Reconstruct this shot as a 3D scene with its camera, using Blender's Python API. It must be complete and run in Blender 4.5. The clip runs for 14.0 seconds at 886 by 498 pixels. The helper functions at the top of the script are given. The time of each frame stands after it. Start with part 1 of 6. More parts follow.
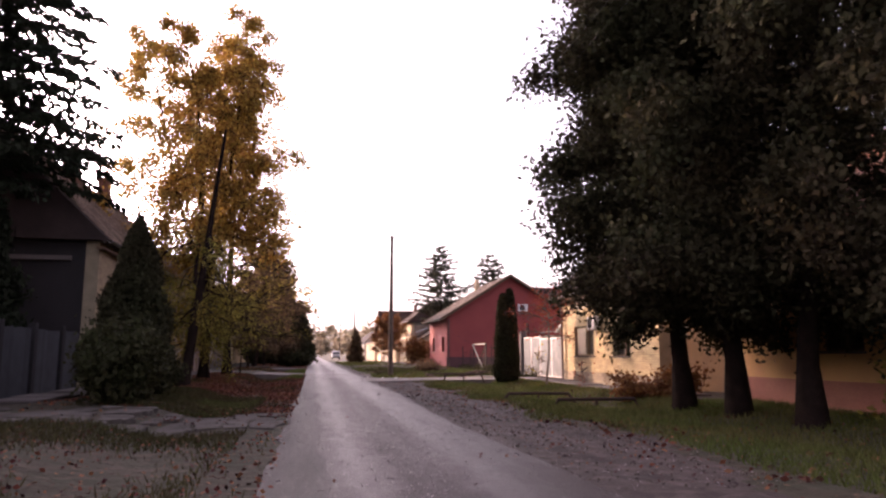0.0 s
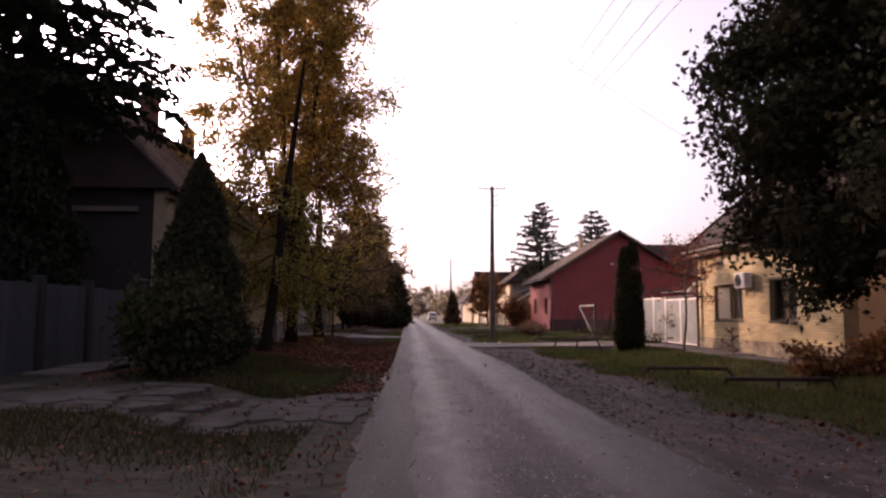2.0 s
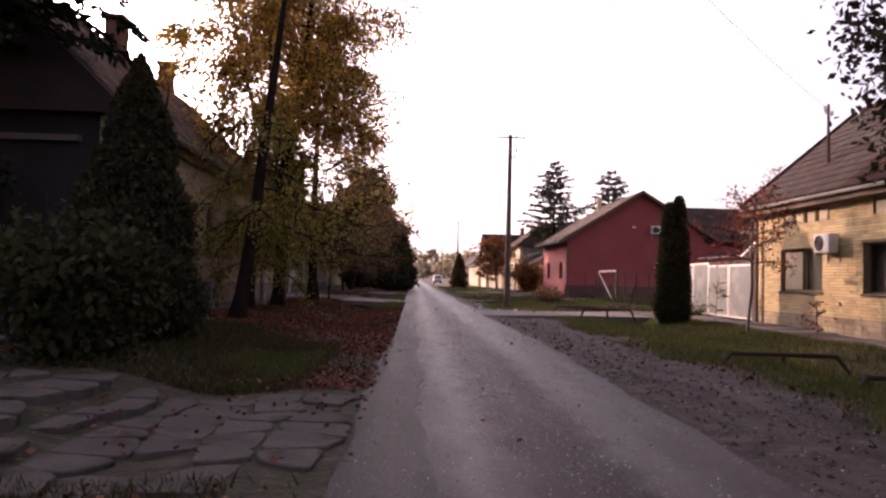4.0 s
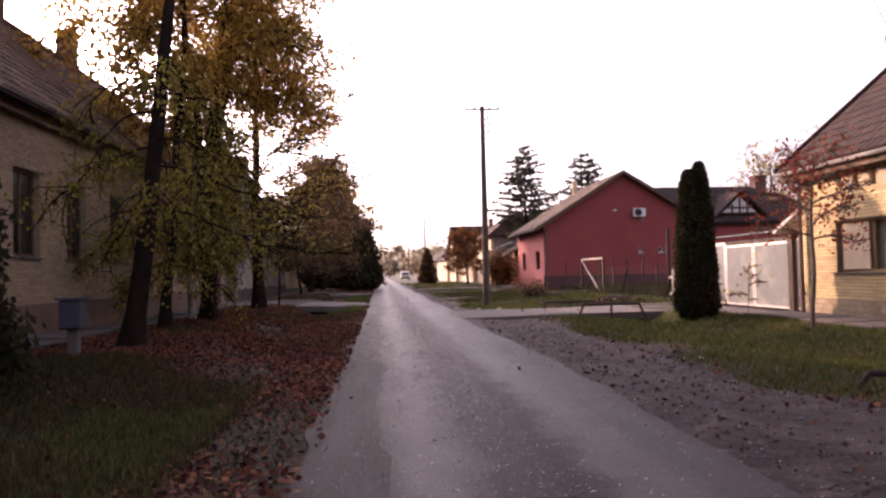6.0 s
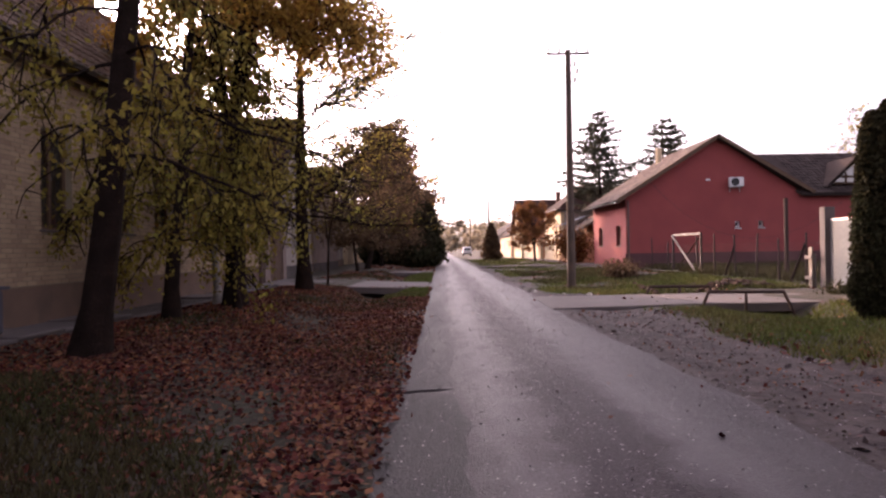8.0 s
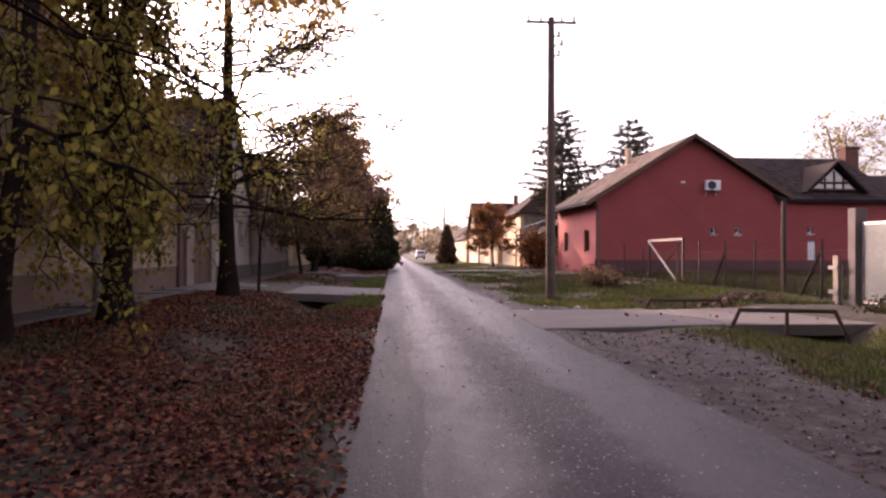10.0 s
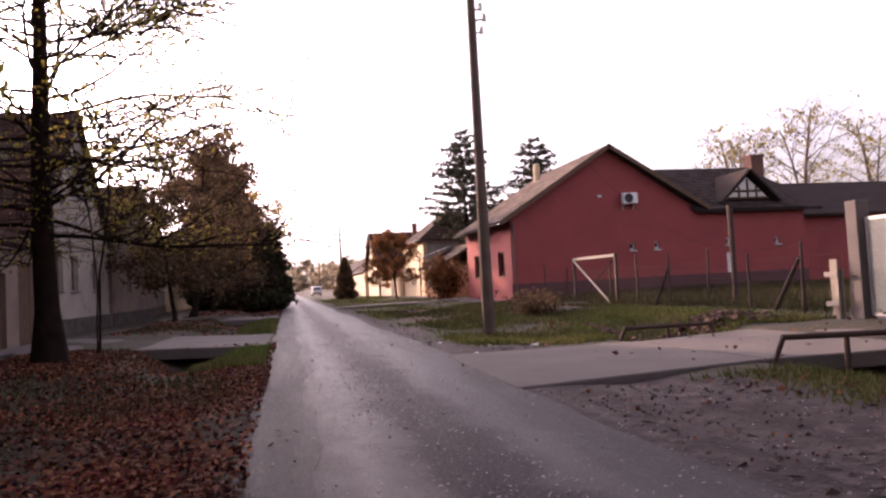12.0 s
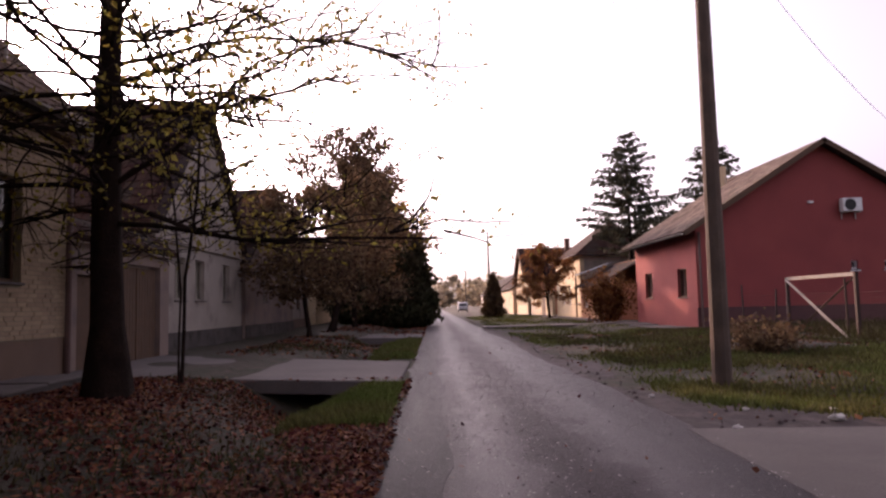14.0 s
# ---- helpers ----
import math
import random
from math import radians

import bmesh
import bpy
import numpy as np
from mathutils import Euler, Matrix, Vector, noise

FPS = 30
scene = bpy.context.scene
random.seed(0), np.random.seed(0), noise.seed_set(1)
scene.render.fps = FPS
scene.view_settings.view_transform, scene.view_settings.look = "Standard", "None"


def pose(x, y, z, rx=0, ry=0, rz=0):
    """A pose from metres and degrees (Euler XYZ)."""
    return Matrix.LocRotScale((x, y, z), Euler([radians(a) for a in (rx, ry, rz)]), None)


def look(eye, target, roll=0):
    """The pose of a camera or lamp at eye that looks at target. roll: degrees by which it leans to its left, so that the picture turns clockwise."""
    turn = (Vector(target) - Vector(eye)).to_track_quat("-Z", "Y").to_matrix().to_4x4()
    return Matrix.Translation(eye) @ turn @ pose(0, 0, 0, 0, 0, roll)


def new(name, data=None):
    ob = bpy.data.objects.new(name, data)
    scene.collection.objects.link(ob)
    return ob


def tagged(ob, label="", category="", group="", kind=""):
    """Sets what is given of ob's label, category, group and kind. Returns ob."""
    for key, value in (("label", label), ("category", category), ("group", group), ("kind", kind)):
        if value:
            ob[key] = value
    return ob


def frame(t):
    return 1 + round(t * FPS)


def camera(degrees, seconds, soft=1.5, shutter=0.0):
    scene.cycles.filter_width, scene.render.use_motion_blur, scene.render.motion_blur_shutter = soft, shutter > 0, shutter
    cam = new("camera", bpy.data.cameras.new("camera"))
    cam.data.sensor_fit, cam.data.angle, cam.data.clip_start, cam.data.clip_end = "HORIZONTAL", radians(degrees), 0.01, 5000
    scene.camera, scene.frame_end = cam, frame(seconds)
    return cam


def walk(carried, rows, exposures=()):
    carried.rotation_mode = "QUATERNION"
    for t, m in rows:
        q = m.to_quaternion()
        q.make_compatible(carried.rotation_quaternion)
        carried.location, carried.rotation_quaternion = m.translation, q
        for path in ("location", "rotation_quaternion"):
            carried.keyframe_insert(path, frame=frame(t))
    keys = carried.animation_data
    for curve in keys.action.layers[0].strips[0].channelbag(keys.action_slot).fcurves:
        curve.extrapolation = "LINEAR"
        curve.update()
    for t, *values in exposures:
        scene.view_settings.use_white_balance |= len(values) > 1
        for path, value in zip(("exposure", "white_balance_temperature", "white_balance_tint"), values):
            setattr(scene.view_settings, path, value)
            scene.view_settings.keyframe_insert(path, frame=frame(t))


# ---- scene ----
cam = camera(63.9, 14.0, 2.4)
PATH = [
    (0, (-0.461, -1.524, 1.244), (-0.106, 0.422, 1.536), -0.0),
    (0.5, (-0.507, -0.614, 1.288), (-0.303, 1.351, 1.604), -1.3),
    (1, (-0.497, 0.288, 1.278), (-0.233, 2.267, 1.401), 0.3),
    (1.5, (-0.423, 1.347, 1.312), (-0.309, 3.323, 1.603), 2.3),
    (1.6, (-0.41, 1.544, 1.311), (-0.336, 3.515, 1.639), 4.4),
    (2, (-0.382, 2.303, 1.3), (-0.288, 4.292, 1.485), 0.2),
    (2.5, (-0.403, 3.385, 1.358), (-0.487, 5.372, 1.575), 4.3),
    (2.7, (-0.352, 3.802, 1.362), (-0.347, 5.799, 1.481), 2.1),
    (4.8, (-0.441, 8.041, 1.262), (-0.283, 10.034, 1.341), 0.9),
    (5, (-0.387, 8.549, 1.262), (-0.19, 10.535, 1.395), 0.5),
    (5.5, (-0.393, 9.756, 1.3), (-0.236, 11.749, 1.324), 3.4),
    (6, (-0.275, 10.83, 1.338), (-0.1, 12.821, 1.406), -1.3),
    (6.5, (-0.292, 11.985, 1.356), (-0.167, 13.981, 1.34), 2.4),
    (7, (-0.313, 13.113, 1.38), (-0.214, 15.11, 1.361), 0.4),
    (7.5, (-0.41, 14.222, 1.374), (-0.392, 16.222, 1.357), 3.1),
    (8, (-0.427, 15.244, 1.388), (-0.423, 17.244, 1.39), -0.9),
    (8.2, (-0.431, 15.643, 1.402), (-0.436, 17.643, 1.391), -0.7),
    (10.3, (-0.56, 19.856, 1.298), (-0.377, 21.847, 1.324), 1.3),
    (10.5, (-0.575, 20.315, 1.272), (-0.418, 22.304, 1.409), 3.8),
    (11, (-0.519, 21.422, 1.189), (-0.135, 23.385, 1.211), 1.8),
    (11.5, (-0.593, 22.667, 1.247), (-0.4, 24.648, 1.441), 0.5),
    (12, (-0.466, 23.633, 1.254), (-0.036, 25.584, 1.349), -3.1),
    (12.5, (-0.412, 24.815, 1.273), (0.052, 26.754, 1.433), -3.9),
    (13, (-0.36, 26.053, 1.275), (0.03, 28.007, 1.453), -2.6),
    (13.5, (-0.402, 27.231, 1.33), (-0.17, 29.215, 1.436), -4.0),
    (14, (-0.372, 28.438, 1.298), (-0.346, 30.432, 1.458), -1.3),
]
walk(cam, [(t, look(eye, target, roll)) for t, eye, target, roll in PATH],
     [(0.0, 1.98, 6650.0, 40.0), (0.5, 1.72, 6650.0, 40.0), (1.0, 0.98, 6650.0, 40.0), (1.5, 1.35, 6650.0, 40.0), (2.0, 1.15, 6650.0, 40.0), (2.7, 1.3, 6650.0, 40.0), (4.8, 1.65, 6650.0, 40.0),
      (7.5, 2.1, 6650.0, 40.0), (11.0, 2.1, 6650.0, 40.0), (12.5, 1.74, 6650.0, 40.0), (14.0, 1.45, 6650.0, 40.0)])

# ---- light ----
SUN_AZ, SUN_EL = 33.0, 14.5          # degrees left of the road's direction, and above the horizon
world = bpy.data.worlds.new("world")
scene.world = world
world.use_nodes = True
wn, wl = world.node_tree.nodes, world.node_tree.links
sky = wn.new("ShaderNodeTexSky")
sky.sky_type = "NISHITA"
sky.sun_disc = False
sky.sun_elevation = radians(SUN_EL)
sky.sun_rotation = radians(360 - SUN_AZ)
sky.air_density, sky.dust_density, sky.ozone_density = 0.9, 6.5, 1.2
haze = wn.new("ShaderNodeHueSaturation")
haze.inputs["Saturation"].default_value = 0.38
wl.new(sky.outputs[0], haze.inputs["Color"])
wl.new(haze.outputs[0], wn["Background"].inputs[0])
wn["Background"].inputs[1].default_value = 0.15
sun = new("sun", bpy.data.lights.new("sun", "SUN"))
sun.data.energy, sun.data.angle, sun.data.color = 2.2, radians(0.6), (1.0, 0.74, 0.48)
sun.matrix_world = look((0, 0, 0), (math.sin(radians(SUN_AZ)), -math.cos(radians(SUN_AZ)), -math.tan(radians(SUN_EL))))


# ---- materials ----
def mat(name, col, col2=None, rough=0.85, scale=6.0, fine=60.0, bump=0.3, metal=0.0, island=0.0, per_object=0.0,
        translucent=0.0, stain=None, stain_scale=1.2, spec=0.3, streak=None, bands=None, relief=None):
    """A surface of two colours mixed by coarse and fine noise, with stains, fine relief and variation from piece to piece."""
    m = bpy.data.materials.new(name)
    m.use_nodes = True
    nt = m.node_tree
    n, l = nt.nodes, nt.links
    p = n["Principled BSDF"]
    p.inputs["Roughness"].default_value = rough
    p.inputs["Metallic"].default_value = metal
    p.inputs["Specular IOR Level"].default_value = spec
    geo = n.new("ShaderNodeNewGeometry")
    col2 = col2 or tuple(c * 0.7 for c in col)

    def noise_at(s, detail=4.0):
        t = n.new("ShaderNodeTexNoise")
        t.inputs["Scale"].default_value, t.inputs["Detail"].default_value = s, detail
        l.new(geo.outputs["Position"], t.inputs["Vector"])
        return t.outputs["Fac"]

    def mixed(fac, a, b):
        x = n.new("ShaderNodeMix")
        x.data_type = "RGBA"
        for socket, v in ((x.inputs["Factor"], fac), (x.inputs["A"], a), (x.inputs["B"], b)):
            if isinstance(v, tuple):
                socket.default_value = (*v, 1)
            elif isinstance(v, float):
                socket.default_value = v
            else:
                l.new(v, socket)
        return x.outputs["Result"]

    def ramp(v, lo, hi):
        r = n.new("ShaderNodeMapRange")
        r.inputs["From Min"].default_value, r.inputs["From Max"].default_value = lo, hi
        l.new(v, r.inputs["Value"])
        return r.outputs["Result"]

    if translucent:
        p.inputs["Specular IOR Level"].default_value = 0.08
    big, small = noise_at(scale), noise_at(fine, 6.0)
    c = mixed(ramp(big, 0.35, 0.65), col, col2)
    c = mixed(ramp(small, 0.3, 0.75), c, tuple(0.5 * (a + b) * 0.72 for a, b in zip(col, col2)))
    if bands:
        xyz = n.new("ShaderNodeSeparateXYZ")
        l.new(geo.outputs["Position"], xyz.inputs[0])
        wob = n.new("ShaderNodeMath")
        wob.operation = "MULTIPLY_ADD"
        l.new(noise_at(1.7, 8.0), wob.inputs[0])
        wob.inputs[1].default_value = 0.8
        l.new(xyz.outputs["X"], wob.inputs[2])
        across = ramp(wob.outputs[0], -0.6, 2.9)
        cr = n.new("ShaderNodeValToRGB")
        cr.color_ramp.interpolation = "EASE"
        while len(cr.color_ramp.elements) < len(bands):
            cr.color_ramp.elements.new(0.5)
        for e, (bx_, bc_) in zip(cr.color_ramp.elements, bands):
            e.position, e.color = (bx_ + 1.0) / 3.5, (*bc_, 1)
        l.new(across, cr.inputs[0])
        c = mixed(ramp(small, 0.2, 1.6), cr.outputs[0], c)
        bw = n.new("ShaderNodeRGBToBW")
        l.new(cr.outputs[0], bw.inputs[0])
        polish = ramp(bw.outputs[0], 0.022, 0.085)
        polish.node.inputs["To Min"].default_value, polish.node.inputs["To Max"].default_value = 0.06, 0.4
        l.new(polish, p.inputs["Specular IOR Level"])
    if stain:
        c = mixed(ramp(noise_at(stain_scale, 7.0), 0.52, 0.68), c, stain)
    if streak:
        mp = n.new("ShaderNodeMapping")
        mp.inputs["Scale"].default_value = (2.4, 0.22, 1.0)
        l.new(geo.outputs["Position"], mp.inputs["Vector"])
        st = n.new("ShaderNodeTexNoise")
        st.inputs["Scale"].default_value, st.inputs["Detail"].default_value, st.inputs["Roughness"].default_value = 1.0, 8.0, 0.65
        l.new(mp.outputs["Vector"], st.inputs["Vector"])
        worn = ramp(st.outputs["Fac"], 0.45, 0.72)
        part_worn = n.new("ShaderNodeMath")
        part_worn.operation = "MULTIPLY"
        l.new(worn, part_worn.inputs[0])
        part_worn.inputs[1].default_value = 0.3 if bands else 1.0
        c = mixed(part_worn.outputs[0], c, streak)
        gloss = n.new("ShaderNodeMapRange")
        gloss.inputs["To Min"].default_value, gloss.inputs["To Max"].default_value = rough + 0.1, rough - 0.14
        l.new(st.outputs["Fac"], gloss.inputs["Value"])
        l.new(gloss.outputs["Result"], p.inputs["Roughness"])
    vary = None
    if island:
        vary, amount = geo.outputs["Random Per Island"], island
    elif per_object:
        vary, amount = n.new("ShaderNodeObjectInfo").outputs["Random"], per_object
    if vary:
        h = n.new("ShaderNodeHueSaturation")
        l.new(c, h.inputs["Color"])
        v = n.new("ShaderNodeMapRange")
        v.inputs["To Min"].default_value, v.inputs["To Max"].default_value = 1 - amount, 1 + amount
        l.new(vary, v.inputs["Value"])
        l.new(v.outputs["Result"], h.inputs["Value"])
        w = n.new("ShaderNodeMapRange")
        w.inputs["To Min"].default_value, w.inputs["To Max"].default_value = 0.5 - 0.035 * amount, 0.5 + 0.035 * amount
        l.new(vary, w.inputs["Value"])
        l.new(w.outputs["Result"], h.inputs["Hue"])
        c = h.outputs["Color"]
    l.new(c, p.inputs["Base Color"])
    if bump:
        b = n.new("ShaderNodeBump")
        b.inputs["Strength"].default_value, b.inputs["Distance"].default_value = bump, 0.02
        l.new(small, b.inputs["Height"])
        if relief:
            b2 = n.new("ShaderNodeBump")
            b2.inputs["Strength"].default_value, b2.inputs["Distance"].default_value = 1.0, relief[1]
            l.new(noise_at(relief[0], 5.0), b2.inputs["Height"])
            l.new(b2.outputs["Normal"], b.inputs["Normal"])
        l.new(b.outputs["Normal"], p.inputs["Normal"])
    if translucent:
        t = n.new("ShaderNodeBsdfTranslucent")
        l.new(c, t.inputs["Color"])
        x = n.new("ShaderNodeMixShader")
        x.inputs[0].default_value = translucent
        l.new(p.outputs[0], x.inputs[1])
        l.new(t.outputs[0], x.inputs[2])
        l.new(x.outputs[0], n["Material Output"].inputs["Surface"])
    return m


ROAD_BANDS = [(-1.0, (0.036, 0.032, 0.031)), (-0.45, (0.037, 0.032, 0.032)), (-0.2, (0.048, 0.039, 0.04)), (0.02, (0.074, 0.057, 0.06)), (0.24, (0.05, 0.036, 0.039)), (0.5, (0.026, 0.017, 0.021)),
              (0.9, (0.029, 0.02, 0.023)), (1.3, (0.056, 0.045, 0.047)), (1.75, (0.042, 0.035, 0.035)), (2.3, (0.034, 0.027, 0.027))]
ASPHALT = mat("asphalt", (0.043, 0.031, 0.034), (0.021, 0.015, 0.017), 0.54, 0.7, 55, 0.8, stain=(0.085, 0.066, 0.069), stain_scale=40, spec=0.34, streak=(0.062, 0.047, 0.05), bands=ROAD_BANDS)
GRAVEL = mat("gravel", (0.05, 0.034, 0.031), (0.022, 0.015, 0.015), 0.92, 1.3, 24, 0.9, stain=(0.085, 0.063, 0.058), stain_scale=3.6, relief=(3.4, 0.05), streak=(0.066, 0.049, 0.045))
EARTH = mat("earth", (0.05, 0.037, 0.025), (0.028, 0.032, 0.015), 0.95, 1.1, 22, 1.0, stain=(0.066, 0.046, 0.034), stain_scale=5.0, relief=(4.0, 0.08))
CONCRETE = mat("concrete", (0.14, 0.118, 0.11), (0.098, 0.083, 0.078), 0.9, 1.2, 40, 0.35, stain=(0.1, 0.086, 0.08), stain_scale=2.6)
OLD_CONCRETE = mat("old_concrete", (0.1, 0.085, 0.075), (0.055, 0.047, 0.042), 0.95, 1.9, 26, 0.9, stain=(0.035, 0.03, 0.024), stain_scale=2.4)
BRICK_Y = mat("yellow_brick", (0.62, 0.48, 0.27), (0.53, 0.4, 0.21), 0.9, 3, 50, 0.35, per_object=0.16)
BRICK_YJ = mat("yellow_bricks", (0.62, 0.48, 0.27), (0.53, 0.4, 0.21), 0.9, 3, 50, 0.35, island=0.16)
BRICK_L = mat("dull_brick", (0.42, 0.31, 0.2), (0.35, 0.255, 0.165), 0.9, 3, 50, 0.35, per_object=0.16)
BRICK_LJ = mat("dull_bricks", (0.42, 0.31, 0.2), (0.35, 0.255, 0.165), 0.9, 3, 50, 0.35, island=0.16)
MORTAR = mat("mortar", (0.3, 0.25, 0.17), (0.22, 0.18, 0.12), 0.95, 4, 60, 0.3)
STONE = mat("stone_cladding", (0.42, 0.33, 0.22), (0.3, 0.24, 0.17), 0.9, 3, 40, 0.5, island=0.22)
BROWN_RENDER = mat("brown_socle", (0.2, 0.13, 0.09), (0.15, 0.1, 0.075), 0.95, 1.5, 50, 0.4, stain=(0.11, 0.08, 0.06))
ORANGE = mat("orange_render", (0.62, 0.36, 0.14), (0.55, 0.3, 0.11), 0.9, 1.2, 50, 0.25, stain=(0.5, 0.27, 0.12))
PINK = mat("pink_socle", (0.4, 0.17, 0.11), (0.33, 0.13, 0.09), 0.9, 1.2, 50, 0.25)
RED = mat("red_render", (0.3, 0.066, 0.06), (0.25, 0.056, 0.052), 0.9, 0.6, 40, 0.25, stain=(0.26, 0.06, 0.053), stain_scale=0.5)
RED_SOCLE = mat("dark_socle", (0.11, 0.05, 0.048), (0.085, 0.04, 0.042), 0.9, 1.4, 40, 0.3)
PALE = mat("pale_render", (0.36, 0.31, 0.26), (0.27, 0.23, 0.195), 0.95, 1.0, 40, 0.4, stain=(0.17, 0.14, 0.12), stain_scale=1.1)
CREAM = mat("cream_render", (0.6, 0.47, 0.3), (0.52, 0.4, 0.25), 0.9, 1.0, 40, 0.25, stain=(0.4, 0.32, 0.22))
RUST_RENDER = mat("rust_render", (0.5, 0.24, 0.13), (0.42, 0.2, 0.11), 0.9, 1.0, 40, 0.25)
TILE = mat("roof_tiles", (0.065, 0.033, 0.025), (0.038, 0.024, 0.02), 0.97, 1.5, 30, 0.4, island=0.3, spec=0.06, stain=(0.05, 0.045, 0.035), stain_scale=0.7)
TILE_ONE = mat("roof_tile", (0.07, 0.036, 0.027), (0.042, 0.026, 0.021), 0.85, 1.5, 30, 0.4, per_object=0.3, stain=(0.05, 0.045, 0.035), stain_scale=0.7)
TILE_DARK = mat("dark_roof_tiles", (0.066, 0.048, 0.043), (0.042, 0.033, 0.031), 0.97, 1.5, 30, 0.4, island=0.25, spec=0.06)
TILE_RED = mat("red_roof_tiles", (0.28, 0.12, 0.07), (0.2, 0.09, 0.06), 0.85, 1.5, 30, 0.4, island=0.25)
# Weathered tiles, lightened further with grazing sun put into the colour.
TILE_SUN_PALE = mat("weathered_sunlit_roof_tiles", (0.2, 0.15, 0.125), (0.14, 0.105, 0.09), 0.95, 1.2, 30, 0.4, island=0.3, spec=0.08, stain=(0.09, 0.075, 0.06), stain_scale=0.8)
ROOF_GREY = mat("grey_roof_sheet", (0.26, 0.29, 0.33), (0.2, 0.22, 0.25), 0.5, 1.5, 30, 0.2)
CHIMNEY = mat("chimney_brick", (0.17, 0.08, 0.055), (0.12, 0.06, 0.045), 0.9, 5, 40, 0.4)
PLASTER_W = mat("white_plaster", (0.7, 0.68, 0.64), (0.6, 0.58, 0.54), 0.85, 2, 40, 0.2)
GUTTER = mat("zinc_gutter", (0.45, 0.42, 0.4), (0.35, 0.33, 0.32), 0.45, 4, 40, 0.1, metal=0.6)
DOWNPIPE = mat("brown_pipe", (0.14, 0.08, 0.07), (0.1, 0.06, 0.05), 0.5, 4, 40, 0.1)
STEEL = mat("galvanised_sheet", (0.16, 0.17, 0.166), (0.125, 0.135, 0.13), 0.75, 2, 20, 0.1, metal=0.05, stain=(0.2, 0.2, 0.18))
RUSTY = mat("rusty_steel", (0.07, 0.04, 0.032), (0.045, 0.03, 0.025), 0.8, 8, 60, 0.3, metal=0.2)
WOOD_G = mat("weathered_wood", (0.3, 0.26, 0.21), (0.2, 0.17, 0.14), 0.9, 4, 40, 0.4)
WOOD_B = mat("brown_wood", (0.13, 0.075, 0.045), (0.09, 0.055, 0.035), 0.8, 4, 40, 0.3)
POLE_WOOD = mat("pole_wood", (0.125, 0.09, 0.07), (0.08, 0.06, 0.048), 0.9, 3, 50, 0.5)
PVC = mat("white_pvc", (0.75, 0.74, 0.72), (0.66, 0.65, 0.63), 0.5, 4, 40, 0.05)
CURTAIN = mat("pale_blind", (0.6, 0.5, 0.36), (0.52, 0.43, 0.31), 0.9, 3, 40, 0.1)
SHUTTER = mat("dark_blind", (0.06, 0.045, 0.04), (0.045, 0.035, 0.03), 0.7, 4, 40, 0.1)
BLACK = mat("dark_plastic", (0.04, 0.04, 0.042), (0.03, 0.03, 0.03), 0.6, 8, 40, 0.05)
BLUE = mat("blue_paint", (0.06, 0.064, 0.085), (0.045, 0.05, 0.066), 0.6, 5, 40, 0.1)
CAR_PAINT = mat("silver_paint", (0.5, 0.5, 0.52), (0.46, 0.46, 0.48), 0.3, 3, 40, 0.0, metal=0.5, spec=0.5)
BARK = mat("bark", (0.03, 0.019, 0.015), (0.014, 0.01, 0.008), 0.98, 4, 30, 1.0, spec=0.05)
TILE_OLD = mat("old_roof_tiles", (0.2, 0.135, 0.1), (0.13, 0.092, 0.072), 0.95, 1.5, 30, 0.4, island=0.3, spec=0.08, stain=(0.07, 0.06, 0.04), stain_scale=0.7)
BARK_PALE = mat("birch_bark", (0.4, 0.37, 0.33), (0.07, 0.06, 0.05), 0.9, 5, 30, 0.5)
BARK_GREY = mat("grey_bark", (0.16, 0.13, 0.11), (0.11, 0.09, 0.075), 0.95, 4, 30, 0.6)
LEAF_GOLD = mat("golden_leaves", (0.42, 0.22, 0.045), (0.26, 0.18, 0.04), 0.7, 0.5, 8, 0, island=0.45, translucent=0.5)
LEAF_OLIVE = mat("olive_leaves", (0.29, 0.21, 0.045), (0.17, 0.16, 0.035), 0.7, 0.6, 8, 0, island=0.45, translucent=0.5)
LEAF_DARK = mat("dark_evergreen", (0.036, 0.042, 0.02), (0.05, 0.036, 0.02), 0.9, 0.5, 10, 0, island=0.4, translucent=0.2)
LEAF_SPRUCE = mat("spruce_needles", (0.016, 0.024, 0.014), (0.02, 0.022, 0.012), 0.9, 0.5, 10, 0, island=0.4, translucent=0.08)
LEAF_BROWN = mat("brown_leaves", (0.15, 0.09, 0.05), (0.1, 0.068, 0.04), 0.8, 0.6, 8, 0, island=0.45, translucent=0.35)
# Dark fir green lifted towards grey, so the colour carries the haze.
LEAF_FIR_HAZED = mat("hazed_fir_needles", (0.06, 0.066, 0.045), (0.075, 0.07, 0.045), 0.9, 0.5, 10, 0, island=0.4, translucent=0.15)
OCHRE_WOOD = mat("ochre_painted_wood", (0.4, 0.28, 0.14), (0.3, 0.21, 0.11), 0.7, 4, 40, 0.2)
PALE_WOOD = mat("pale_wood", (0.3, 0.26, 0.23), (0.22, 0.19, 0.17), 0.9, 4, 40, 0.3)
CHIPS = mat("stone_chips", (0.34, 0.3, 0.3), (0.2, 0.175, 0.175), 0.9, 3, 40, 0, island=0.5)
PAPER = mat("paper", (0.6, 0.58, 0.55), (0.45, 0.43, 0.4), 0.9, 9, 40, 0.2)
LEAF_RED = mat("red_leaves", (0.32, 0.06, 0.035), (0.2, 0.06, 0.03), 0.7, 0.8, 10, 0, island=0.4, translucent=0.4)
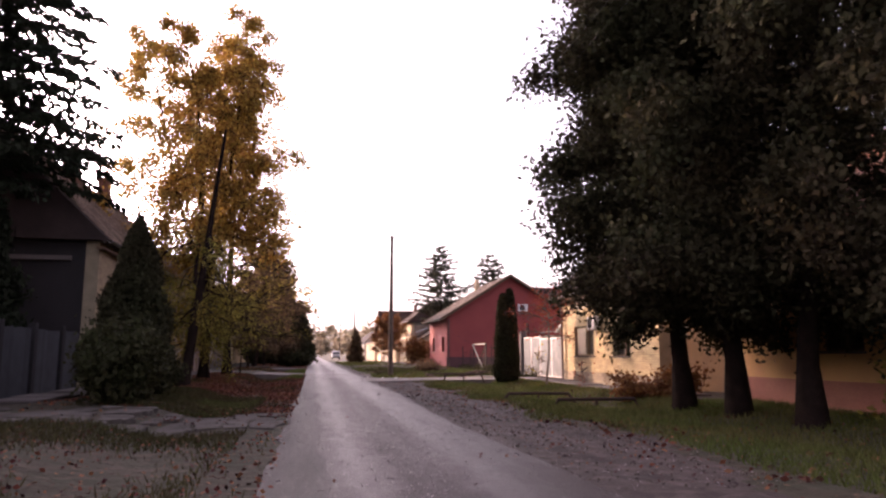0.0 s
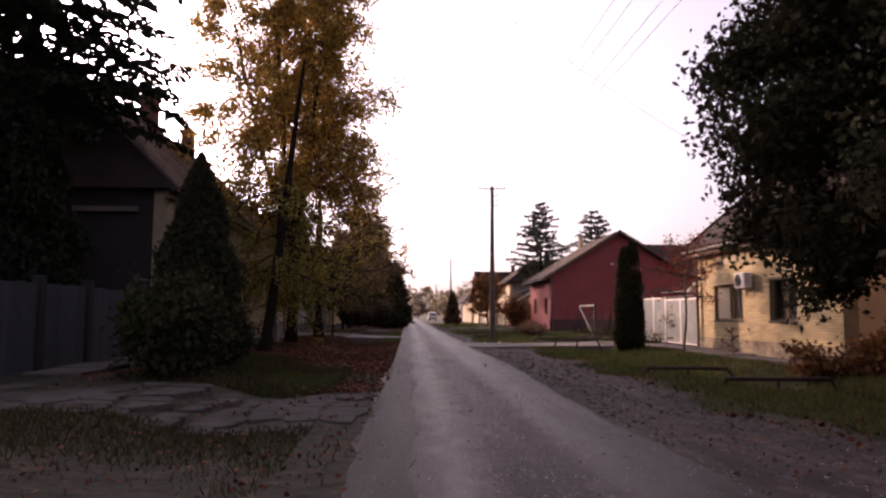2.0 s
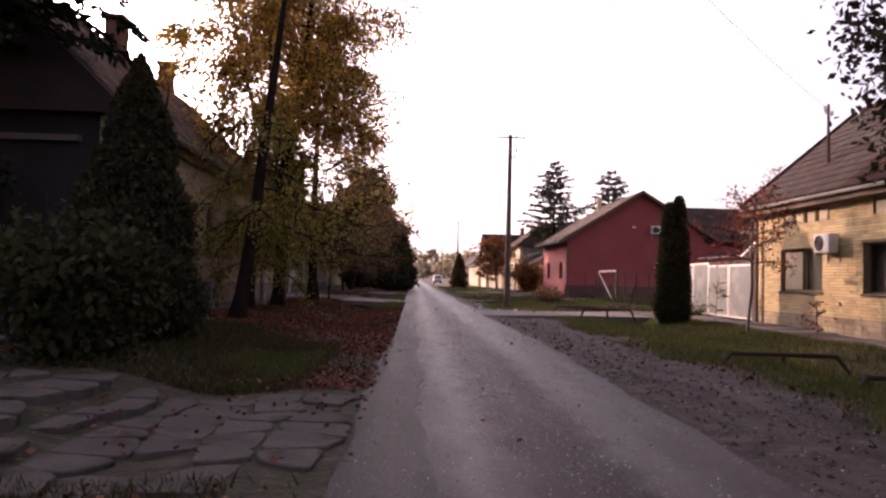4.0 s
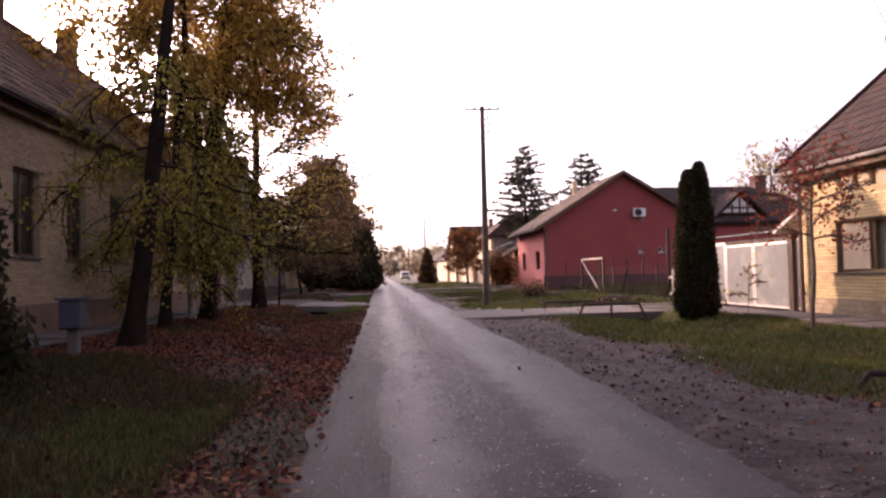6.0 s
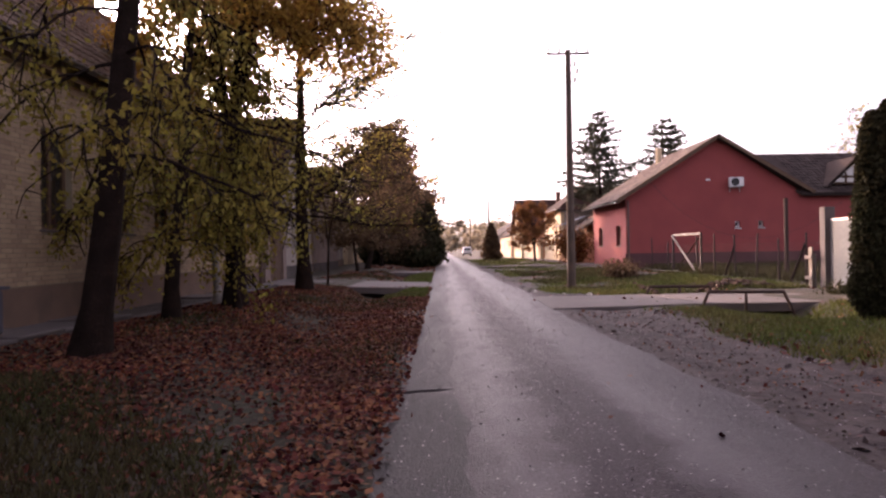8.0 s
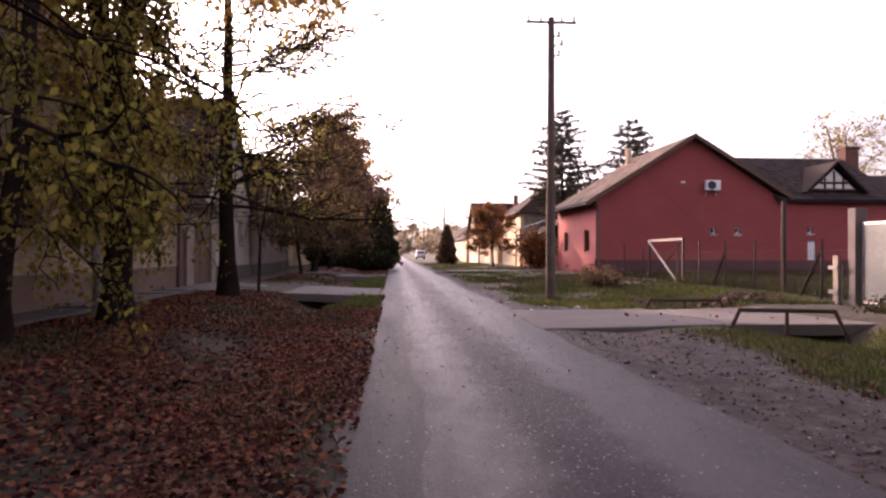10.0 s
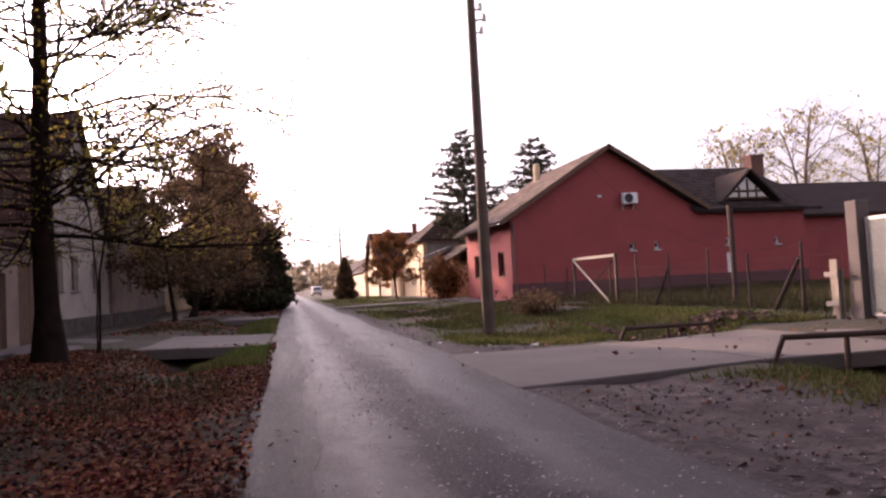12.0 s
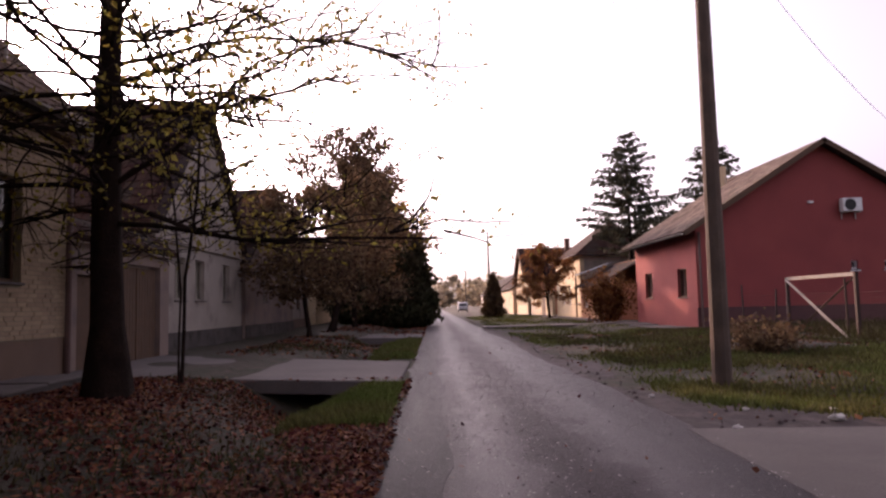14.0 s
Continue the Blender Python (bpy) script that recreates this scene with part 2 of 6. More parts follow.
LEAF_ORANGE = mat("orange_leaves", (0.22, 0.088, 0.03), (0.13, 0.065, 0.028), 0.7, 0.8, 10, 0, island=0.4, translucent=0.45)
LEAF_HEDGE = mat("hedge_leaves", (0.036, 0.046, 0.018), (0.05, 0.04, 0.02), 0.7, 0.8, 10, 0, island=0.4, translucent=0.25)
LITTER = mat("fallen_leaves", (0.18, 0.046, 0.03), (0.085, 0.038, 0.028), 0.7, 0.8, 20, 0, island=0.95, translucent=0.1)
GRASS = mat("grass", (0.075, 0.11, 0.024), (0.12, 0.105, 0.04), 0.7, 0.5, 9, 0, island=0.45, translucent=0.35)
# Dull brownish grass; on the right it also carries shade in its colour.
GRASS_DULL_SHADED = mat("dull_shaded_grass", (0.045, 0.052, 0.018), (0.07, 0.052, 0.026), 0.75, 0.5, 9, 0, island=0.45, translucent=0.25)
# Paler than near leaves: distance haze is put into this colour.
WOODS_HAZED = mat("far_woods", (0.34, 0.28, 0.2), (0.26, 0.22, 0.16), 0.8, 0.06, 1, 0, island=0.4, translucent=0.45)


def glass_material():
    m = bpy.data.materials.new("window_glass")
    m.use_nodes = True
    p = m.node_tree.nodes["Principled BSDF"]
    p.inputs["Base Color"].default_value = (0.7, 0.75, 0.75, 1)
    p.inputs["Roughness"].default_value = 0.03
    p.inputs["Transmission Weight"].default_value = 1.0
    p.inputs["IOR"].default_value = 1.3
    return m


GLASS = glass_material()
DULL_RENDER = mat("dull_render", (0.26, 0.19, 0.155), (0.2, 0.15, 0.125), 0.95, 1.0, 40, 0.3, stain=(0.14, 0.11, 0.1))
# Near-black because the shade on the left end wall is put into the colour.
SHADED_RENDER = mat("shaded_grey_render", (0.028, 0.025, 0.026), (0.018, 0.016, 0.017), 0.95, 1.0, 40, 0.3)
PATCH_A = mat("asphalt_patch", (0.037, 0.033, 0.032), (0.026, 0.024, 0.023), 0.6, 1.0, 55, 0.8, stain=(0.06, 0.055, 0.053), stain_scale=36, spec=0.16, streak=(0.05, 0.042, 0.041))
PATCH_B = mat("asphalt_edge", (0.038, 0.032, 0.033), (0.026, 0.022, 0.023), 0.6, 1.0, 55, 0.8, stain=(0.062, 0.054, 0.055), stain_scale=36, spec=0.17, streak=(0.052, 0.046, 0.045))

# ---- geometry helpers ----
rng = np.random.default_rng(7)


def mesh_ob(name, verts, faces, material, parent=None, label=""):
    me = bpy.data.meshes.new(name)
    me.from_pydata([tuple(v) for v in verts], [], faces)
    me.materials.append(material)
    ob = new(name, me)
    if parent:
        ob.parent = parent
    if label:
        ob["label"] = label
    return ob


def part(name, bm, material, parent=None, label="", bevel=0.0):
    if bevel:
        bmesh.ops.bevel(bm, geom=bm.edges[:], offset=bevel, segments=1, affect="EDGES", clamp_overlap=True)
    me = bpy.data.meshes.new(name)
    bm.to_mesh(me)
    bm.free()
    me.materials.append(material)
    ob = new(name, me)
    if parent:
        ob.parent = parent
    if label:
        ob["label"] = label
    return ob


def thing(name, label, category, group="", kind=""):
    return tagged(new(name), label, category, group, kind)


def hexa(bm, pts):
    """A six-sided block from its lower four and upper four corners."""
    v = [bm.verts.new(p) for p in pts]
    for f in ((3, 2, 1, 0), (4, 5, 6, 7), (0, 1, 5, 4), (1, 2, 6, 5), (2, 3, 7, 6), (3, 0, 4, 7)):
        bm.faces.new([v[i] for i in f])
    return v


def box(x0, x1, y0, y1, z0, z1, bm=None):
    bm = bm or bmesh.new()
    hexa(bm, [(x0, y0, z0), (x1, y0, z0), (x1, y1, z0), (x0, y1, z0), (x0, y0, z1), (x1, y0, z1), (x1, y1, z1), (x0, y1, z1)])
    return bm


def slab(quad, thick, bm=None):
    """A sheet with thickness below the quad (counter-clockwise seen from its outer side)."""
    bm = bm or bmesh.new()
    q = [Vector(p) for p in quad]
    nrm = (q[1] - q[0]).cross(q[3] - q[0]).normalized()
    hexa(bm, [p - nrm * thick for p in q] + q)
    return bm


def beam(a, b, r, bm=None, sides=8, r2=None):
    """A round bar from a to b."""
    bm = bm or bmesh.new()
    a, b = Vector(a), Vector(b)
    q = (b - a).to_track_quat("Z", "Y")
    rings = []
    for p, rad in ((a, r), (b, r if r2 is None else r2)):
        rings.append([bm.verts.new(p + q @ Vector((rad * math.cos(2 * math.pi * i / sides), rad * math.sin(2 * math.pi * i / sides), 0))) for i in range(sides)])
    for i in range(sides):
        j = (i + 1) % sides
        bm.faces.new((rings[0][i], rings[0][j], rings[1][j], rings[1][i]))
    bm.faces.new(rings[0][::-1])
    bm.faces.new(rings[1])
    return bm


def holed_wall(p0, u, length, z0, z1, thick, holes, gable=None):
    """A wall from p0 along the unit vector u, its outer face on the right hand of u, with openings (u0, u1, z0, z1) through it."""
    bm = bmesh.new()
    u = Vector(u)
    n = Vector((u.y, -u.x, 0))
    us = sorted({0.0, length, *[h[0] for h in holes], *[h[1] for h in holes]})
    zs = sorted({z0, z1, *[h[2] for h in holes], *[h[3] for h in holes]})

    def at(a, z, deep):
        return Vector((p0[0], p0[1], 0)) + u * a - n * (thick if deep else 0) + Vector((0, 0, z))

    def open_cell(a, z):
        return any(h[0] < a < h[1] and h[2] < z < h[3] for h in holes)

    def quad(*pts):
        bm.faces.new([bm.verts.new(p) for p in pts])

    for i in range(len(us) - 1):
        for k in range(len(zs) - 1):
            a, b, c, d = us[i], us[i + 1], zs[k], zs[k + 1]
            if open_cell((a + b) / 2, (c + d) / 2):
                continue
            quad(at(a, c, 0), at(b, c, 0), at(b, d, 0), at(a, d, 0))
            quad(at(b, c, 1), at(a, c, 1), at(a, d, 1), at(b, d, 1))
    for a, b, c, d in holes:
        quad(at(a, c, 0), at(a, d, 0), at(a, d, 1), at(a, c, 1))
        quad(at(b, d, 0), at(b, c, 0), at(b, c, 1), at(b, d, 1))
        quad(at(a, c, 0), at(a, c, 1), at(b, c, 1), at(b, c, 0))
        quad(at(a, d, 1), at(a, d, 0), at(b, d, 0), at(b, d, 1))
    quad(at(0, z0, 0), at(0, z1, 0), at(0, z1, 1), at(0, z0, 1))
    quad(at(length, z1, 0), at(length, z0, 0), at(length, z0, 1), at(length, z1, 1))
    quad(at(0, z1, 0), at(length, z1, 0), at(length, z1, 1), at(0, z1, 1))
    if gable:
        for deep in (0, 1):
            quad(*[at(a, z, deep) for a, z in gable][:: 1 if not deep else -1])
    bmesh.ops.remove_doubles(bm, verts=bm.verts[:], dist=0.0005)
    return bm


def fast_quads(name, v, material, parent=None, sides=4):
    """One mesh of many loose faces: v is an array (count, sides, 3)."""
    n = len(v)
    me = bpy.data.meshes.new(name)
    me.vertices.add(n * sides)
    me.vertices.foreach_set("co", np.ascontiguousarray(v, dtype=np.float32).ravel())
    me.loops.add(n * sides)
    me.loops.foreach_set("vertex_index", np.arange(n * sides, dtype=np.int32))
    me.polygons.add(n)
    me.polygons.foreach_set("loop_start", np.arange(0, n * sides, sides, dtype=np.int32))
    me.update(calc_edges=True)
    me.materials.append(material)
    ob = new(name, me)
    if parent:
        ob.parent = parent
    return ob


def unit(v):
    return v / np.maximum(np.linalg.norm(v, axis=-1, keepdims=True), 1e-9)


def leaf_quads(centres, size, aspect=1.6, hang=0.0, flat=0.0):
    """Leaf-shaped quads (diamonds) at random turns; hang pulls their long axis down, flat lays them level."""
    n = len(centres)
    a = rng.normal(size=(n, 3))
    a[:, 2] -= hang * 2.0
    if flat:
        a[:, 2] *= 1 - flat
    a = unit(a)
    b = rng.normal(size=(n, 3))
    if flat:
        b[:, 2] *= 1 - flat
    b = unit(b - (a * b).sum(1, keepdims=True) * a)
    s = size * rng.uniform(0.6, 1.35, (n, 1))
    a, b = a * s * aspect / 2, b * s / 2
    return np.stack([centres - a, centres + b - a * 0.1, centres + a, centres - b - a * 0.1], 1)


def tubes(name, lines, material, parent, sides=6):
    """One mesh of tapered tubes: each line is a list of (point, radius)."""
    vs, fs = [], []
    for line in lines:
        pts = np.array([p for p, _ in line], float)
        t = unit(np.gradient(pts, axis=0))
        side = unit(np.cross(t, [0.31, 0.73, 0.2] if abs(t[0][2]) > 0.5 else [0.1, 0.05, 1.0]))
        up = np.cross(side, t)
        k = sides if line[0][1] > 0.03 else 3
        start = len(vs)
        for i, (_, r) in enumerate(line):
            for j in range(k):
                ang = 2 * math.pi * j / k
                vs.append(pts[i] + r * (math.cos(ang) * side[i] + math.sin(ang) * up[i]))
        for i in range(len(line) - 1):
            for j in range(k):
                a, b = start + i * k + j, start + i * k + (j + 1) % k
                fs.append((a, b, b + k, a + k))
    ob = mesh_ob(name, vs, fs, material, parent)
    for p in ob.data.polygons:
        p.use_smooth = True
    return ob


def own_seed(x, y):
    """Give each tree its own run of random numbers, from where it stands."""
    rng.bit_generator.state = np.random.default_rng(int(abs(x) * 1000 + abs(y) * 77000)).bit_generator.state


def limb(start, way, length, r0, r1, steps=6, wander=0.15, pull=0.0):
    """A wandering tapered line; pull bends it up (positive) or down."""
    p, d = np.array(start, float), unit(np.array(way, float))
    out = [(p.copy(), r0)]
    for i in range(steps):
        d = unit(d + rng.normal(size=3) * wander + np.array([0, 0, pull / steps]))
        p = p + d * length / steps
        out.append((p.copy(), r0 + (r1 - r0) * (i + 1) / steps))
    return out


def broadleaf(name, x, y, z, height, radius, trunk_r, first, leaf_mat, bark, label, leaves=9000, leaf=0.11, stems=1, limbs=16,
              lean=(0.0, 0.0), droop=0.0, scatter=0.3, rise=0.6, shape=1.0, group="street trees", hang=0.2, top_r=0.02, boughs=8, fork=0.0, sway=0.05, thick=0.27, bend=0.13, last=0.97, clear=0.0):
    """A tree with one or more stems, limbs, boughs and twigs, and leaves along its outer wood."""
    ob = thing(name, label, "tree", group)
    ob.location = (x, y, z)
    own_seed(x, y)
    lines, twigs = [], []

    def lifted(line):
        return [(np.array([p[0], p[1], max(p[2], clear + 0.15 * (p[2] - clear))]), r) for p, r in line]

    for s in range(stems):
        ang = 2 * math.pi * (s + 0.3) / stems
        off = np.array([math.cos(ang), math.sin(ang), 0]) * (0.25 if stems > 1 else 0)
        h = height * (1 - (0.04 if fork else 0.12) * s)
        d = np.array([lean[0] + off[0] * 0.3, lean[1] + off[1] * 0.3, 1.0])
        if fork:
            if s == 0:
                bole = limb((0, 0, -0.15), (lean[0], lean[1], 1.0), fork + 0.15, trunk_r, trunk_r * 0.8, 6, 0.03)
                bole[0] = (bole[0][0], bole[0][1] * 1.45)
                lines.append(bole)
            d = np.array([lean[0] + off[0] * 1.45 * rng.uniform(0.7, 1.2), lean[1] + off[1] * 1.4, 1.0])
            trunk = limb(bole[-1][0] - np.array([0, 0, 0.12 * s]), d, h - fork, trunk_r * (0.5 if s == 0 else 0.4), top_r, 12, sway, 1.6)
        else:
            trunk = limb(off * trunk_r * 1.4 + np.array([0, 0, -0.15]), d, h, trunk_r * (1 if s == 0 else 0.62), top_r, 12, sway, 0.4)
            trunk[0] = (trunk[0][0], trunk[0][1] * 1.5)
        lines.append(trunk)
        pts = np.array([p for p, _ in trunk])
        rs = np.array([r for _, r in trunk])
        count = max(4, limbs // stems)
        for i in range(count):
            f = first + (last - first) * (i + rng.uniform(0, 0.8)) / count
            k = f * (len(pts) - 1)
            a, w = int(k), k - int(k)
            a = min(a, len(pts) - 2)
            p = pts[a] * (1 - w) + pts[a + 1] * w
            r = (rs[a] * (1 - w) + rs[a + 1] * w) * thick
            az = i * 2.4 + rng.uniform(-0.4, 0.4)
            g = (f - first) / (1 - first)
            reach = radius * (math.sin(math.pi * min(1, 0.18 + 0.82 * g) ** shape) * 0.85 + 0.22) * rng.uniform(0.75, 1.15)
            up = rise * (0.5 + g)
            main = limb(p, (math.cos(az), math.sin(az), up), reach, max(r, 0.025), 0.012, 7, bend, -droop)
            main = lifted(main)
            lines.append(main)
            mp = np.array([q for q, _ in main])
            twigs.append(mp[3:])
            for j in range(boughs):
                b = rng.integers(2, 8)
                az2 = az + rng.uniform(-1.3, 1.3)
                bough = limb(mp[b], (math.cos(az2), math.sin(az2), rng.uniform(-0.2, 0.7) - droop * 0.5), reach * rng.uniform(0.22, 0.42), 0.02, 0.008, 4, 0.2, -droop)
                bough = lifted(bough)
                lines.append(bough)
                bp = np.array([q for q, _ in bough])
                twigs.append(bp)
                for _ in range(3):
                    c = rng.integers(1, 5)
                    tw = limb(bp[c], rng.normal(size=3) + np.array([0, 0, -droop]), reach * rng.uniform(0.1, 0.22), 0.009, 0.005, 3, 0.25, -droop)
                    tw = lifted(tw)
                    lines.append(tw)
                    twigs.append(np.array([q for q, _ in tw]))
    tubes("trunk", lines, bark, ob)
    if leaves:
        idx = rng.integers(0, len(twigs), leaves)
        cen = np.empty((leaves, 3))
        for i, t in enumerate(idx):
            q = twigs[t]
            k = rng.uniform(0, len(q) - 1.001)
            a = int(k)
            cen[i] = q[a] + (q[a + 1] - q[a]) * (k - a)
        cen += rng.normal(size=cen.shape) * scatter * np.array([0.5, 0.5, 0.5])
        fast_quads("crown", leaf_quads(cen, leaf, 1.7, hang), leaf_mat, ob)
    return ob


def conifer(name, x, y, z, height, radius, trunk_r, first, leaf_mat, label, whorls=26, droop=0.35, per=9, sprays=26, size=0.34, group="conifers"):
    """A spruce or fir: whorls of drooping branches hung with needle sprays."""
    ob = thing(name, label, "tree", group)
    ob.location = (x, y, z)
    own_seed(x, y)
    lines = [limb((0, 0, -0.1), (0, 0, 1), height, trunk_r, 0.02, 10, 0.01, 0.2)]
    cen, dirs = [], []
    for w in range(whorls):
        f = first + (0.99 - first) * w / (whorls - 1)
        reach = radius * (1 - (f - first) / (1 - first)) ** 0.6 + 0.15
        for i in range(per):
            if rng.uniform() < 0.12:
                continue
            az = 2 * math.pi * (i + 0.5 * (w % 2) + rng.uniform(-0.3, 0.3)) / per
            r = reach * rng.uniform(0.65, 1.15)
            b = limb((0, 0, height * f + rng.uniform(-0.15, 0.15)), (math.cos(az), math.sin(az), 0.25), r, 0.035, 0.01, 5, 0.05, -droop)
            lines.append(b)
            q = np.array([p for p, _ in b])
            n = max(4, int(sprays * r / radius))
            k = rng.uniform(0.6, len(q) - 1.001, n)
            a = k.astype(int)
            c = q[a] + (q[a + 1] - q[a]) * (k - a)[:, None]
            d = np.stack([np.cos(az + rng.uniform(-1.2, 1.2, n)), np.sin(az + rng.uniform(-1.2, 1.2, n)), rng.uniform(-1.3, 0.1, n)], 1)
            cen.append(c + rng.normal(size=c.shape) * 0.06)
            dirs.append(d)
    tubes("trunk", lines, BARK, ob)
    cen, d = np.concatenate(cen), unit(np.concatenate(dirs))
    s = unit(np.cross(d, rng.normal(size=d.shape)))
    ln = size * rng.uniform(0.6, 1.4, (len(cen), 1))
    v = np.stack([cen, cen + d * ln * 0.5 + s * ln * 0.2, cen + d * ln, cen + d * ln * 0.5 - s * ln * 0.2], 1)
    fast_quads("crown", v, leaf_mat, ob)
    return ob


def column_tree(name, x, y, z, height, radius, leaf_mat, label, leaves=9000, leaf=0.11, first=0.0, power=0.5, group="conifers", lump=0.25, hang=-0.6, twin=0.0):
    """A dense column or cone of small upright flakes round a trunk (cypress, thuja, clipped bush)."""
    ob = thing(name, label, "tree", group)
    ob.location = (x, y, z)
    own_seed(x, y)
    tubes("trunk", [limb((0, 0, -0.1), (0, 0, 1), height * 0.9, radius * 0.16 + 0.03, 0.01, 6, 0.02)], BARK, ob)
    h = first + (1 - first) * rng.beta(1.0, 1.25, leaves)
    az = rng.uniform(0, 2 * math.pi, leaves)
    g = (h - first) / (1 - first)
    prof = np.minimum(1, (g * 5 + 0.55)) * np.maximum(1 - g, 0.0) ** power
    lumps = 1 + lump * np.sin(az * 3 + h * 9 + x) * np.sin(h * height * 2.3 + y) + 0.1 * rng.normal(size=leaves)
    r = radius * prof * lumps * rng.uniform(0.55, 1.0, leaves) ** 0.5
    cen = np.stack([r * np.cos(az), r * np.sin(az), h * height], 1)
    if twin:
        half = rng.uniform(size=leaves) < 0.5
        cen[:, 0] += np.where(half, twin, -twin)
        cen[:, 2] *= np.where(half, 1.0, 0.95)
    fast_quads("crown", leaf_quads(cen, leaf, 1.8, hang), leaf_mat, ob)
    return ob


def bush(name, x, y, z, rx, ry, h, leaf_mat, label, leaves=3500, leaf=0.09, group="bushes"):
    """A shrub: stems fanning from the ground, leaves gathered in lumps at their ends."""
    ob = thing(name, label, "bush", group)
    ob.location = (x, y, z)
    own_seed(x, y)
    lines, ends = [], []
    for i in range(22):
        az, out = rng.uniform(0, 6.28), rng.uniform(0.2, 1.0)
        s = limb((0.1 * math.cos(az), 0.1 * math.sin(az), -0.05), (out * rx * math.cos(az), out * ry * math.sin(az), h * rng.uniform(0.5, 1.0)), math.hypot(out * rx, h * 0.75), 0.018, 0.005, 5, 0.15)
        lines.append(s)
        ends += [p for p, _ in s[2:]]
    tubes("stem", lines, BARK, ob, 4)
    ends = np.array(ends)
    c = ends[rng.integers(0, len(ends), leaves)] + rng.normal(size=(leaves, 3)) * np.array([rx, ry, h]) * 0.16
    c[:, 2] = np.abs(c[:, 2])
    fast_quads("foliage", leaf_quads(c, leaf, 1.6), leaf_mat, ob)
    return ob


# ---- ground, road and pavements ----
def bump_at(v, centre, half):
    return np.clip(1 - np.abs(v - centre) / half, 0, 1)


def smooth(v, a, b):
    t = np.clip((v - a) / (b - a), 0, 1)
    return t * t * (3 - 2 * t)


def ground_z(x, y):
    """The lie of the land: flat under the road, shallow ditches beside it, low banks towards the houses."""
    x, y = np.asarray(x, float), np.asarray(y, float)
    left = smooth(-x, 1.0, 5.0) * 0.2
    ditch_l = smooth(1 - np.abs(x + 2.7) / 1.3, 0, 1) * (0.14 + 0.5 * np.maximum(bump_at(y, 40.4, 3.5), bump_at(y, 46.0, 3.0)) + 0.3 * bump_at(y, 57.2, 3))
    right = smooth(x, 4.2, 9.0) * 0.12
    ditch_r = smooth(1 - np.abs(x - 6.9) / 1.5, 0, 1) * (0.14 + 0.52 * np.maximum(bump_at(y, 31.2, 2.6), bump_at(y, 36.4, 2.6)) + 0.3 * bump_at(y, 17.0, 2.5))
    lump = 0.03 * np.sin(x * 2.1 + y * 0.7) * np.sin(y * 1.3 - x * 0.6) * smooth(np.abs(x - 0.65), 1.8, 3.5)
    ruts = -0.035 * (smooth(x, 2.3, 3.0) - smooth(x, 3.9, 4.6)) * (0.5 + 0.5 * np.sin(y * 1.7 + x * 3.1))
    mud = smooth(x, 2.25, 2.6) - smooth(x, 4.2, 4.9)
    ruts = ruts + 0.009 * mud * (np.sin(x * 9 + 2.5 * np.sin(y * 1.9)) * np.sin(y * 5.3 + 3 * np.sin(x * 2.2)) + 0.7 * np.sin(x * 17 + y * 7.7) * np.sin(y * 11.3 - x * 5))
    near = smooth(90 - np.abs(y - 30), 0, 20) * smooth(40 - np.abs(x), 0, 20)
    bank = 0.16 * (smooth(x, 4.6, 5.6) - smooth(x, 8.5, 10.5)) * smooth(y, 35.8, 37.5) * smooth(58 - y, 0, 6)
    return (left - ditch_l + right - ditch_r + lump + bank) * near + ruts * near - 0.03


def lines_of(lo, hi, step, far):
    mid = list(np.arange(lo, hi, step))
    out_, d = [], step
    p = mid[-1]
    while p < far[1]:
        d *= 1.35
        p += d
        out_.append(p)
    before, d, p = [], step, lo
    while p > far[0]:
        d *= 1.35
        p -= d
        before.append(p)
    return np.array(before[::-1] + mid + out_)


def verge_edge(y):
    """Where the bare shoulder gives way to grass."""
    return 4.35 - 1.5 * smooth(y, 35.5, 38.0) + 0.35 * np.sin(y * 0.9) + 0.2 * np.sin(y * 2.3)


def ground():
    xs, ys = lines_of(-9, 13, 0.15, (-1500, 1500)), lines_of(-3, 66, 0.2, (-1200, 3000))
    gx, gy = np.meshgrid(xs, ys)
    v = np.stack([gx, gy, ground_z(gx, gy)], -1).reshape(-1, 3)
    nx, ny = len(xs), len(ys)
    i = np.arange(nx - 1)[None, :] + nx * np.arange(ny - 1)[:, None]
    f = np.stack([i, i + 1, i + nx + 1, i + nx], -1).reshape(-1, 4)
    ob = mesh_ob("ground", v, f.tolist(), EARTH)
    ob.data.materials.append(GRAVEL)
    cx = v[f].mean(1)
    edge = verge_edge(cx[:, 1])
    idx = ((cx[:, 0] > 1.5) & (cx[:, 0] < edge) & (cx[:, 1] < 70)).astype(np.int32)
    ob.data.polygons.foreach_set("material_index", idx)
    ob.data.polygons.foreach_set("use_smooth", np.ones(len(f), bool))
    return tagged(ob, "autumn verge of earth, grass and gravel along the street", "ground", kind="structure")


ground()


